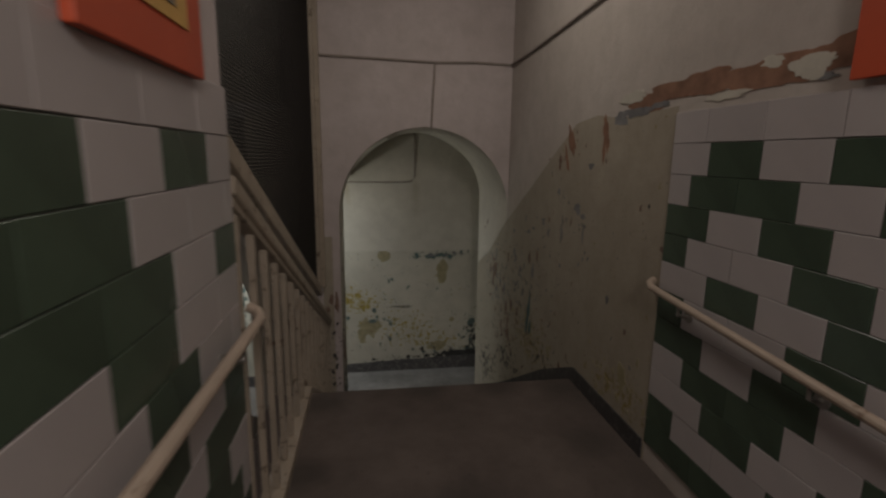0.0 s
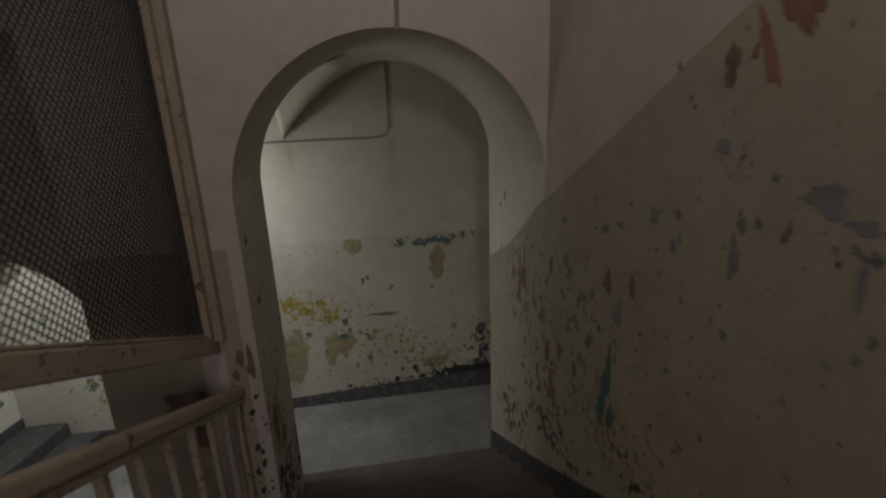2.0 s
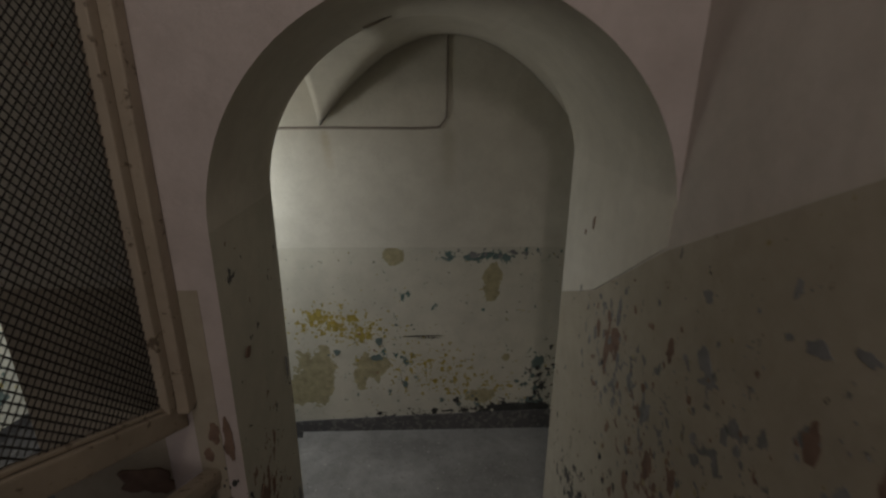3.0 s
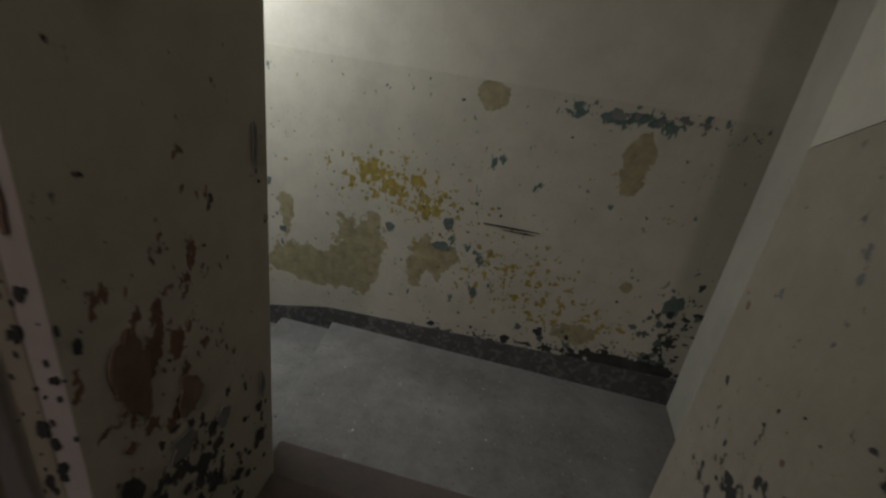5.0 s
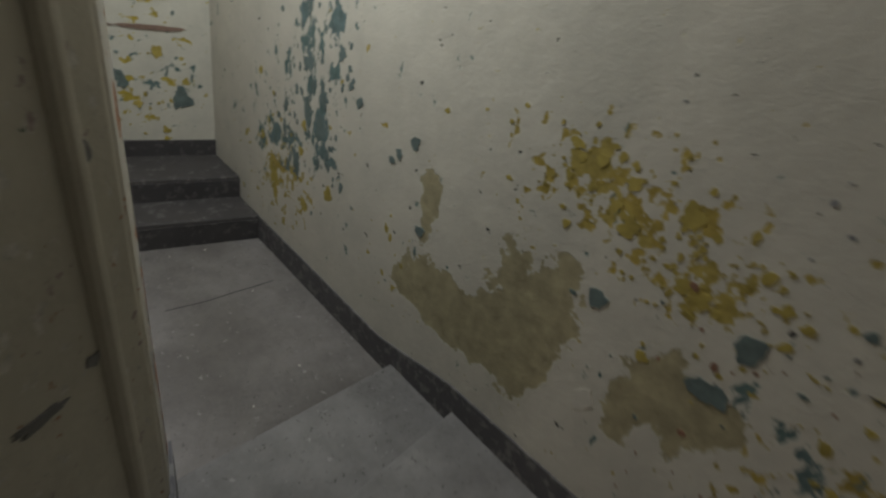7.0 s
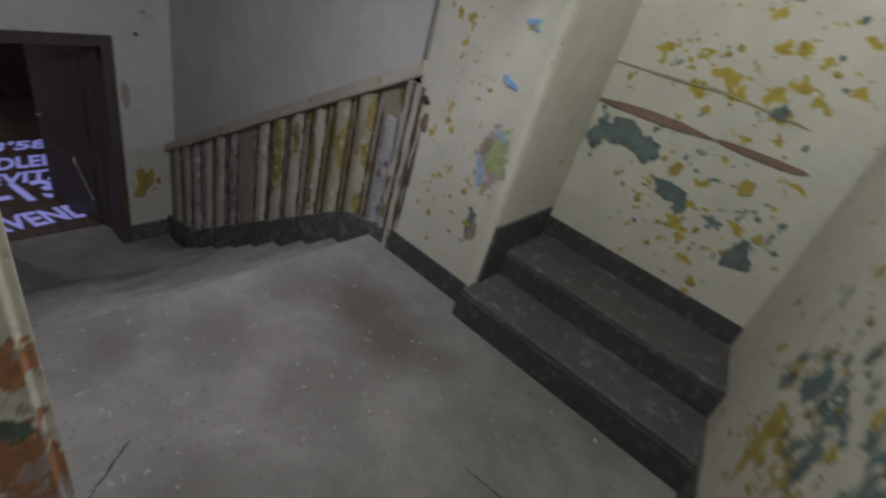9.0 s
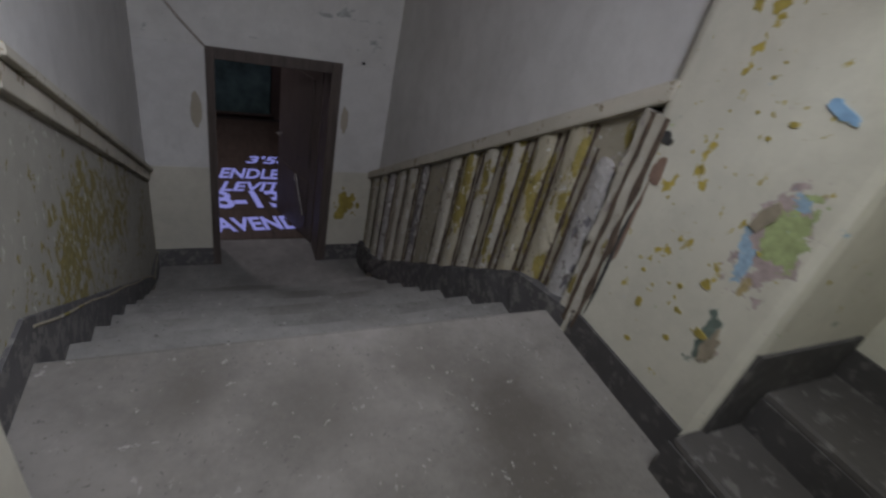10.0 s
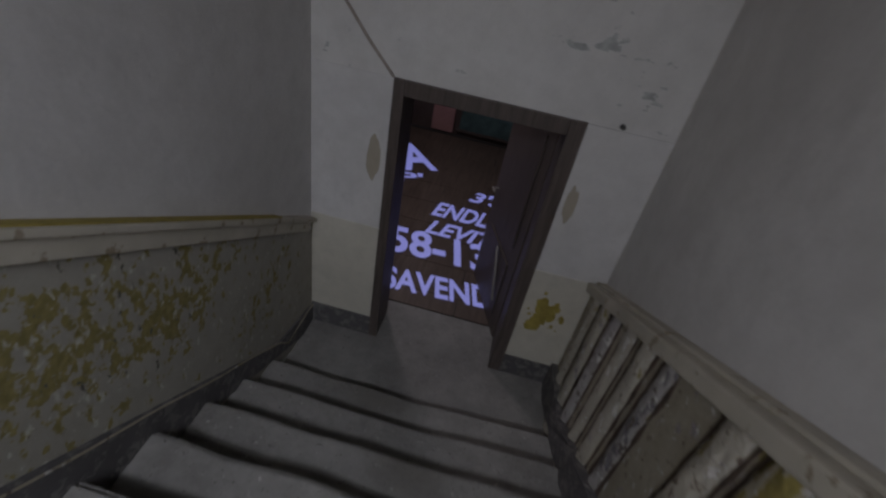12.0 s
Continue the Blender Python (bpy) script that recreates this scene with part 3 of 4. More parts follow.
structure(link("ceiling_hall", box(-5.0, 1.5, -4.3, 4.7, 4.2, 4.4), PINK), "plain plaster ceiling over the hall and stairwell")
bm = extrude([(-0.80, 3.86), (-0.64, 4.50), (-1.20, 5.12), (-1.39, 5.172), (-1.553, 4.62), (-1.59, 4.44), (-1.47, 4.3), (-1.40, 3.86)], "z", -1.6, 2.5)
bmesh.ops.bevel(bm, geom=[e for e in bm.edges if abs(e.verts[0].co.z - e.verts[1].co.z) > 1], offset=0.014, segments=3, affect="EDGES")
pier = structure(link("wall_pier", bm, PIER_CORNER), "cream plaster pier between the arch and the lower stair")

part("dado", box(-1.40, -0.865, 3.853, 3.87, -1.5, 1.30), PINK_DADO, pier, "dull beige dado")
bm = bmesh.new()
for x, z, rx, rz in ((-0.98, 0.40, 0.12, 0.07), (-0.93, 0.16, 0.05, 0.08), (-1.2, 0.2, 0.06, 0.05)):
    blob(bm, "side", x, z, rx, rz, 0.006, 0.5)
part("bare_patch", bm, UMBER, pier, "bare brown plaster patches")
part("bead", tube([(-1.125, 5.03, -1.3), (-1.125, 5.03, 2.45)], 0.028, 12), CREAM, pier, "rounded plaster bead")
patches(pier, "pier_face", SLATE, [(0.12, -0.33, 0.012, 0.03), (0.16, -0.40, 0.02, 0.015), (0.20, 0.34, 0.025, 0.06), (0.30, -0.42, 0.05, 0.012, 0.2), (0.45, -0.38, 0.06, 0.012, 0.3), (0.08, 0.02, 0.01, 0.02)], 0.004, 0.6)
part("skirting", extrude([(-1.19, 5.135), (-1.40, 5.187), (-1.395, 5.165), (-1.21, 5.11), (-0.66, 4.50), (-0.645, 4.51)], "z", L1 - 0.1, L1 + 0.12), GREY_SKIRT, pier, "dark scuffed skirting")

# dado and skirting of the right wall
bm = extrude([(1.102, 2.34), (1.6, 2.32), (1.9, 2.36), (2.2, 2.33), (2.6, 2.12), (3.06, 1.86), (3.85, 1.44), (4.54, 0.98), (5.12, 0.72), (5.12, -1.4), (1.102, 0.3)], "x", EAST - 0.004, EAST + 0.01)
part("dado", bm, EAST_DADO, wall_east, "flaking beige dado")
bm = extrude([(1.12, 0.66), (2.0, 0.66), (2.13, 0.60), (2.6, 0.37), (3.5, -0.16), (4.2, -0.56), (5.12, -1.06), (5.12, -1.5), (1.12, 0.3)], "x", EAST - 0.012, EAST + 0.01)
part("skirting", bm, BLACK_SKIRT, wall_east, "worn black skirting")
bm = extrude([(ARCH + 0.02, 1.455), (4.54, 0.984), (5.118, 0.726), (5.118, 2.2), (ARCH + 0.02, 2.2)], "x", EAST - 0.004, EAST + 0.01)
part("whitewash", bm, ARCH_WHITE, wall_east, "whitewashed reveal of the arch")
bm = box(-0.73, -0.628, ARCH - 0.004, ARCH + 0.01, -1.3, 1.30)
part("dado", bm, PINK_DADO, wall_arch, "flaking beige dado")

# paint layers on the right wall
patches(wall_east, "east", RUST, [(2.27, 2.20, 0.04, 0.12, -0.5), (2.34, 2.10, 0.022, 0.10, -0.4), (1.77, 2.23, 0.03, 0.10, -0.3), (1.79, 2.14, 0.018, 0.08)], 0.0052, 0.6)
patches(wall_east, "east", UMBER, [(2.46, 2.06, 0.03, 0.05), (3.55, 0.62, 0.025, 0.06), (4.2, 0.86, 0.05, 0.07, 0.6), (4.28, 0.72, 0.03, 0.09), (3.62, 0.30, 0.03, 0.05), (3.9, 0.30, 0.03, 0.05),
                                   (2.86, 1.28, 0.022, 0.05), (2.62, 1.62, 0.018, 0.018), (3.05, 1.22, 0.025, 0.05), (3.35, 0.62, 0.02, 0.05), (3.74, 0.52, 0.025, 0.07)], 0.0052, 0.6)
patches(wall_east, "east", SLATE, [(2.11, 1.76, 0.05, 0.04), (2.02, 1.72, 0.03, 0.02), (2.36, 1.55, 0.02, 0.06), (2.0, 1.60, 0.010, 0.05), (1.95, 2.05, 0.04, 0.015), (2.45, 1.85, 0.025, 0.025), (3.1, 1.45, 0.035, 0.02), (2.98, 1.5, 0.03, 0.015),
                                   (4.18, 1.02, 0.02, 0.07), (2.75, 1.58, 0.03, 0.03), (1.61, 1.27, 0.02, 0.03), (3.45, 1.12, 0.05, 0.02, -0.3), (3.30, 1.06, 0.03, 0.03), (2.95, 1.12, 0.035, 0.05)], 0.0052, 0.65)
patches(wall_east, "east", TEAL, [(3.02, 0.70, 0.035, 0.15, 0.2), (3.0, 0.86, 0.018, 0.08), (2.96, 0.60, 0.03, 0.06), (3.06, 0.58, 0.025, 0.06)], 0.0058, 0.6)
spray(wall_east, "east", OCHRE, [(3.1, 0.55, 0.22, 0.16, 78, 0.010, 1.3), (2.7, 0.62, 0.2, 0.10, 42, 0.010, 1.3), (3.6, 0.6, 0.3, 0.25, 48, 0.010, 1.3), (1.6, 0.80, 0.16, 0.07, 60, 0.010, 1.6), (1.3, 0.86, 0.1, 0.09, 40, 0.010, 1.8)])
spray(wall_east, "east", SLATE, [(3.2, 0.75, 0.3, 0.25, 54, 0.009, 1.3), (3.0, 1.3, 0.4, 0.15, 50, 0.010, 1.2), (4.2, 0.75, 0.3, 0.25, 50, 0.010, 1.8), (3.0, 1.15, 0.5, 0.3, 60, 0.008, 1.5), (2.4, 1.6, 0.3, 0.2, 30, 0.008, 1.3)])
spray(wall_east, "east", BLACK, [(3.5, 0.02, 0.5, 0.12, 60, 0.010, 1.3), (4.2, -0.25, 0.35, 0.12, 36, 0.012, 1.3), (2.7, 0.42, 0.3, 0.06, 30, 0.009, 1.8), (3.8, 0.35, 0.3, 0.2, 24, 0.007, 1.3)])
spray(wall_east, "east", UMBER, [(3.6, 0.5, 0.35, 0.28, 66, 0.011, 1.3), (4.2, 0.85, 0.3, 0.2, 40, 0.012, 1.8), (2.3, 2.1, 0.15, 0.08, 14, 0.010, 1.8), (2.9, 0.6, 0.25, 0.15, 36, 0.009, 1.3), (3.3, 0.9, 0.4, 0.3, 40, 0.009, 1.8)])
# torn band above the tiles
patches(wall_east, "east", RUST, [(0.55, 2.41, 0.30, 0.055), (1.0, 2.42, 0.25, 0.05), (1.35, 2.38, 0.2, 0.04), (0.1, 2.42, 0.3, 0.06)], 0.0035, 0.5)
patches(wall_east, "east", PALE, [(0.42, 2.40, 0.08, 0.035), (0.6, 2.44, 0.05, 0.02), (1.5, 2.42, 0.12, 0.03), (0.8, 2.35, 0.10, 0.015)], 0.0048, 0.6)
patches(wall_east, "east", SLATE, [(1.45, 2.34, 0.13, 0.025), (1.62, 2.32, 0.08, 0.03), (0.38, 2.36, 0.04, 0.012), (1.25, 2.36, 0.06, 0.015)], 0.0048, 0.6)
patches(wall_arch, "front", UMBER, [(-0.655, 0.66, 0.022, 0.05), (-0.60, 0.62, 0.02, 0.09), (-0.69, 0.55, 0.02, 0.03)], 0.008)
spray(wall_arch, "front", BLACK, [(-0.62, 0.25, 0.04, 0.14, 40, 0.010, 1.8), (-0.64, -0.1, 0.04, 0.2, 40, 0.012, 1.6)])
patches(wall_arch, "jamb", UMBER, [(4.02, 0.93, 0.03, 0.02, 0.6), (3.98, 0.1, 0.05, 0.12), (4.15, -0.1, 0.04, 0.07)], 0.005)
patches(wall_arch, "jamb", SLATE, [(4.1, -0.25, 0.05, 0.04), (4.28, -0.3, 0.03, 0.04), (4.5, 0.55, 0.010, 0.06), (4.5, -0.35, 0.015, 0.05)], 0.005)
spray(wall_arch, "jamb", UMBER, [(4.1, 0.0, 0.12, 0.2, 30, 0.012, 1.4)], 0.005)
spray(wall_arch, "jamb", BLACK, [(4.1, -0.45, 0.15, 0.12, 60, 0.014, 1.2), (4.35, -0.6, 0.12, 0.1, 30, 0.012, 1.2), (4.2, 0.2, 0.2, 0.3, 20, 0.007, 1.0)], 0.0055)


# ---- hall: tiles ----
def tile_mesh(width, height, name, material):
    bm = box(0, 0.007, -width / 2, width / 2, -height / 2, height / 2)
    bmesh.ops.bevel(bm, geom=[e for e in bm.edges], offset=0.0016, segments=1, affect="EDGES")
    me = bpy.data.meshes.new(name)
    bmesh.ops.recalc_face_normals(bm, faces=bm.faces)
    bm.to_mesh(me)
    bm.free()
    me.materials.append(material)
    return me


def tile_wall(wall, x, face, edge, top, high, width, rows):
    """Courses of tiles back from the edge: the first tile of each course is cut to its given width."""
    cache = {}
    for i, (first, colours) in enumerate(rows):
        y = edge
        for k, c in enumerate(colours):
            w = first if k == 0 else width
            if w < 0.02:
                continue
            key = (round(w, 3), c)
            if key not in cache:
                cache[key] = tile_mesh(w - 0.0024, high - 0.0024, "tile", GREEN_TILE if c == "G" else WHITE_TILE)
            ob = new("tile", cache[key])
            ob.parent = wall
            ob.matrix_basis = pose(x + random.uniform(-0.0008, 0.0008), y - w / 2, top - high * (i + 0.5), random.uniform(-0.25, 0.25), random.uniform(-0.3, 0.3), 180 if face < 0 else 0)
            y -= w


EAST_ROWS = [(0.25, "WGWGWGWGWG"), (0.15, "WGGWGWWGWG"), (0.29, "GWGWGWGGWG"), (0.17, "GWWGWGWWGW"), (0.32, "WGWGGWGWGW"), (0.19, "GWWGWGWGWW"),
             (0.34, "GWGWWGWGWG"), (0.23, "WGGWGWGWWG"), (0.38, "WGWGWGWGWG"), (0.20, "GWWGWGWGGW"), (0.35, "GGWGWGWWGW")]
WEST_ROWS = [(0.20, "WGWGWGWGWG"), (0.08, "WWWGGWGWGG"), (0.19, "GWGGWGWGWG"), (0.20, "WWGWGWGGWG"), (0.09, "WWGWGWWGWG"), (0.20, "GWGWWGWGWG"),
             (0.10, "GGWGWGWWGW"), (0.20, "WGWGWGWGGW"), (0.09, "WGWWGWGWGW"), (0.20, "GWGWGWGWWG"), (0.10, "GWGWGGWGWG")]
part("grout_bed", box(EAST - 0.003, EAST + 0.01, -1.6, 1.1, 0.66, 2.31), GROUT, wall_east)
part("grout_bed", box(-0.68, -0.669, -1.9, 0.56, 0.62, 2.29), GROUT, wall_west)
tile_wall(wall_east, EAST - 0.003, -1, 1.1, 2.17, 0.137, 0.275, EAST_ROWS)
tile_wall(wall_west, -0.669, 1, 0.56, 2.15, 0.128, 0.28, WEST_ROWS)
tile_wall(wall_east, EAST - 0.003, -1, 1.1, 2.31, 0.139, 0.30, [(0.22, "WWWWWWWWW")])
tile_wall(wall_west, -0.669, 1, 0.56, 2.29, 0.139, 0.30, [(0.25, "WWWWWWWWW")])


# ---- hall: things ----
def notice_board(x, face, y0, y1, z0, z1, label):
    ob = tagged(new("notice_board"), label, "sign", "red boards above the tiles")
    part("board", box(min(x, x + face * 0.022), max(x, x + face * 0.022), y0, y1, z0, z1, 0.004), RED, ob)
    a = x + face * 0.022
    part("printed_panel", box(min(a, a + face * 0.004), max(a, a + face * 0.004), y0 + 0.09, y1 - 0.10, z0 + 0.09, z1 - 0.07), GOLD, ob, "yellow printed panel")
    for k in range(7):
        z = z0 + 0.12 + 0.05 * k
        b = a + face * 0.004
        part("line_of_print", box(min(b, b + face * 0.002), max(b, b + face * 0.002), y0 + 0.11, y1 - 0.12 - 0.05 * (k % 3 == 0), z, z + 0.02), RIB_GAP, ob)


notice_board(-0.66, 1, -0.22, 0.31, 2.275, 2.9, "red painted board with a yellow printed panel on the tiled wall")
notice_board(EAST - 0.011, -1, -0.5, 0.27, 2.33, 2.95, "red painted board hung above the torn plaster band")


def wall_rail(x, wall_x, y_end, z, slope, label):
    ob = tagged(new("wall_handrail"), label, "handrail", "handrails on the tiled walls")
    pts = [(x, y_end - 0.06 - 0.22 * k, z + slope * 0.22 * k) for k in range(12)]
    out = 1 if wall_x > x else -1
    end = [(x + out * 0.05, y_end, z + 0.02), (x + out * 0.02, y_end - 0.015, z + 0.01)]
    part("rail", tube(end + pts, 0.017, 12), RAIL_WOOD, ob)
    for k in (1, 4, 7, 10):
        y = pts[k][1]
        bm = tube([(x, y, pts[k][2] - 0.015), (x, y, pts[k][2] - 0.05), (x + out * 0.03, y, pts[k][2] - 0.06), (wall_x, y, pts[k][2] - 0.06)], 0.008, 8)
        br = part("bracket", bm, STEEL, ob)
        part("rose", tube([(wall_x, y, pts[k][2] - 0.06), (wall_x - out * 0.006, y, pts[k][2] - 0.06)], 0.028, 12), STEEL, br)


wall_rail(1.085, EAST - 0.011, 1.14, 1.495, -0.072, "beige wooden handrail on brackets on the tiled wall")
wall_rail(-0.60, -0.66, 0.62, 1.58, 0.02, "beige wooden handrail on brackets on the tiled wall")

# balustrade
balustrade = tagged(new("balustrade"), "worn beige wooden balustrade beside the stair", "balustrade")
Y0, Y1 = 0.58, 3.84


def base_z(y):
    return 0.60 - 0.57 * max(0, y - 2.05)


def sloped(y0, y1, fz, low, high, x0, x1, bevel=0.006):
    return extrude([(y0, fz(y0) + low), (y1, fz(y1) + low), (y1, fz(y1) + high), (y0, fz(y0) + high)], "x", x0, x1, None, bevel)


part("handrail", sloped(Y0, Y1, rail_z, -0.028, 0.04, -0.725, -0.655, 0.014), WOOD, balustrade)
part("under_rail", sloped(Y0, Y1, rail_z, -0.062, -0.029, -0.718, -0.664), WOOD, balustrade)
part("string", extrude([(Y0, 0.2), (2.05, 0.2), (Y1, -0.9), (Y1, base_z(Y1)), (2.05, base_z(2.05)), (Y0, base_z(Y0))], "x", -0.74, -0.645, None, 0.006), WOOD, balustrade, "scuffed closed string")
n = 16
for k in range(n):
    y = 0.66 + k * (3.74 - 0.66) / (n - 1)
    z0, z1 = base_z(y) - 0.02, rail_z(y) - 0.055
    bm = bmesh.new()
    for za, zb, w in ((z0, z0 + 0.12, 0.0155), (z0 + 0.118, z0 + 0.14, 0.018), (z0 + 0.138, z1 - 0.10, 0.013), (z1 - 0.102, z1, 0.0155)):
        box(-0.69 - w, -0.69 + w, y - w, y + w, za, zb, 0.003, bm)
    part("baluster", bm, WOOD, balustrade)

# wire screen
screen = tagged(new("wire_screen"), "diamond wire mesh in a painted wooden frame above the balustrade", "screen")
part("bottom_rail", sloped(Y0, 3.82, mesh_z, -0.05, 0.05, -0.81, -0.745, 0.008), WOOD, screen)
part("bead", sloped(Y0, 3.80, mesh_z, 0.052, 0.07, -0.795, -0.76), WOOD, screen)
part("post", box(-0.775, -0.70, 3.755, 3.825, mesh_z(3.79) + 0.04, 4.15, 0.008), WOOD, screen)
part("batten", box(-0.785, -0.74, 3.70, 3.752, mesh_z(3.73) + 0.05, 4.15, 0.006), WOOD, screen)
bm = bmesh.new()
PITCH, R = 0.024, 0.0021
for sign in (1, -1):
    c = -6.0
    while c < 8.0:
        pts = []
        for i in range(121):
            y = Y0 + (3.72 - Y0) * i / 120
            z = c + sign * y
            if mesh_z(y) + 0.05 < z < 3.9:
                pts.append((y, z))
        if len(pts) > 1:
            (ya, za), (yb, zb) = pts[0], pts[-1]
            x = -0.775 + sign * 0.003
            q = R
            v = [bm.verts.new((x + dx, y - sign * dy, z + dy)) for y, z in ((ya, za), (yb, zb)) for dx, dy in ((-q, 0), (0, -q), (q, 0), (0, q))]
            for i in range(4):
                bm.faces.new((v[i], v[(i + 1) % 4], v[4 + (i + 1) % 4], v[4 + i]))
        c += PITCH * math.sqrt(2)
tagged(part("wire_mesh", bm, WIRE, screen, "dark diamond wire mesh"), kind="stuff")

# cables
def cable(points, label, radius=0.008):
    bm = tube(points, radius, 8)
    ob = tagged(link("cable", bm, CABLE), label, "cable", "painted-over cables")
    return ob


cable([(0.35, ARCH - 0.008, 2.36), (0.36, ARCH - 0.008, 2.6), (0.38, ARCH - 0.008, 2.97)], "painted cable running up from the arch", 0.011)
cable([(-0.70, ARCH - 0.009, 3.0), (0.0, ARCH - 0.009, 2.985), (0.38, ARCH - 0.009, 2.975), (0.8, ARCH - 0.009, 2.99), (1.13, ARCH - 0.009, 2.98), (1.14, 3.2, 2.99), (1.14, 1.9, 3.04), (1.14, 0.5, 3.12)], "painted cable along the wall above the arch", 0.012)
cable([(0.40, 6.193, 2.44), (0.40, 6.193, 1.80), (0.34, 6.193, 1.72), (0.2, 6.193, 1.71), (-0.65, 6.193, 1.71), (-1.4, 6.193, 1.70)], "painted cable on the whitewashed wall", 0.010)

# ---- passage ----
wall_back = structure(link("wall_back", box(-4.4, 1.8, 6.2, 6.5, -1.8, 2.6), BACK_WHITE), "whitewashed wall above a peeling cream dado")
part("dado", box(-4.4, 1.5, 6.196, 6.21, -1.8, 0.68), BACK_DADO, wall_back, "peeling cream dado")
bm = extrude([(1.5, L1 - 0.1), (1.5, L1 + 0.22), (-0.2, L1 + 0.16), (-1.05, L1 + 0.12), (-1.55, L2 - 0.08 + 0.16), (-3.4, L2 - 0.08 + 0.17), (-3.4, L2 - 0.2)], "y", 6.186, 6.21)
part("skirting", bm, GREY_SKIRT, wall_back, "scuffed grey skirting")
structure(link("wall_landing_east", box(1.5, 1.8, 4.9, 6.3, -1.6, 2.6), CREAM), "plain plaster end wall of the arch landing")
structure(link("ceiling_passage", box(-5.0, 1.8, 4.25, 6.6, 2.45, 2.6), WHITE), "whitewashed plaster ceiling over the landings")


def vault_z(x, y):
    """Underside of the groin vault: a barrel along y crossed by one along x."""
    return min(2.452, max(2.42 - 0.632 * (x - 0.42) ** 2, 1.71 + 0.58 * (1 - (max(0.0, y - 5.25) / 0.95) ** 2)))


bm = bmesh.new()
NX, NY = 44, 30
grid = [[bm.verts.new((x, y, vault_z(x, y))) for y in [4.62 + (6.195 - 4.62) * j / NY for j in range(NY + 1)]] for x in [-0.63 + 2.13 * i / NX for i in range(NX + 1)]]
for a, b in zip(grid, grid[1:]):
    for j in range(NY):
        bm.faces.new((a[j], a[j + 1], b[j + 1], b[j])).smooth = True
rim = [a[0] for a in grid] + grid[-1][1:] + [a[-1] for a in grid[-2::-1]] + grid[0][-2:0:-1]
over = [bm.verts.new((v.co.x, v.co.y, 2.46)) for v in rim]
for k in range(len(rim)):
    q = (k + 1) % len(rim)
    bm.faces.new((rim[k], rim[q], over[q], over[k]))
structure(link("vault", bm, ARCH_WHITE), "whitewashed groin vault over the arch landing")
patches(wall_back, "back", PALE, [(-0.53, -0.72, 0.03, 0.05)], 0.0066, 0.5)
patches(wall_back, "back", GREEN, [(-0.22, -0.25, 0.035, 0.035), (-0.25, -0.42, 0.05, 0.03), (-1.62, -0.29, 0.02, 0.02), (-1.53, -0.21, 0.025, 0.03), (0.02, -0.72, 0.03, 0.03), (-1.66, -0.33, 0.02, 0.015), (-1.42, -0.55, 0.03, 0.02), (-0.62, -0.36, 0.03, 0.03)], 0.0070, 0.55)
spray(wall_back, "back", YELLOW, [(-0.75, -0.05, 0.22, 0.09, 130, 0.013, 0.9), (-0.36, -0.18, 0.11, 0.12, 90, 0.014, 1.1), (-0.1, -0.2, 0.15, 0.08, 40, 0.012, 0.8), (0.2, -0.5, 0.2, 0.12, 70, 0.014, 0.8), (0.5, -0.7, 0.25, 0.12, 50, 0.013, 0.8), (-2.7, -0.75, 0.25, 0.2, 60, 0.018, 1.3), (-1.55, -0.8, 0.1, 0.15, 25, 0.008, 1.6)])
spray(wall_back, "back", GREEN, [(-2.25, -0.35, 0.18, 0.22, 120, 0.018, 1.6), (-2.3, 0.1, 0.2, 0.1, 40, 0.015, 1.6), (1.3, -0.7, 0.12, 0.2, 50, 0.016, 1.2), (0.7, -0.9, 0.3, 0.08, 50, 0.014, 0.9), (-0.2, -0.4, 0.3, 0.2, 30, 0.010, 0.9)])
spray(wall_back, "back", BLACK, [(0.9, -1.0, 0.35, 0.05, 110, 0.018, 0.9), (0.2, -1.06, 0.3, 0.03, 60, 0.014, 0.8), (1.3, -0.95, 0.12, 0.08, 50, 0.022, 1.0), (1.4, -0.5, 0.05, 0.18, 30, 0.012, 1.4)])
spray(wall_back, "back", SLATE, [(0.8, 0.62, 0.4, 0.03, 60, 0.02, 0.7), (-0.6, 0.2, 0.6, 0.15, 40, 0.006, 0.8)])
spray(wall_back, "back", RUST, [(0.0, -0.3, 0.2, 0.12, 30, 0.009, 0.9), (-0.3, -0.75, 0.3, 0.15, 20, 0.009, 1.0)])
patches(wall_back, "back", BLACK, [(0.17, -0.195, 0.18, 0.006, 0.02), (0.25, -0.215, 0.10, 0.004, 0.02), (1.1, -1.0, 0.2, 0.05), (1.35, -1.03, 0.1, 0.07)], 0.0075, 0.4)


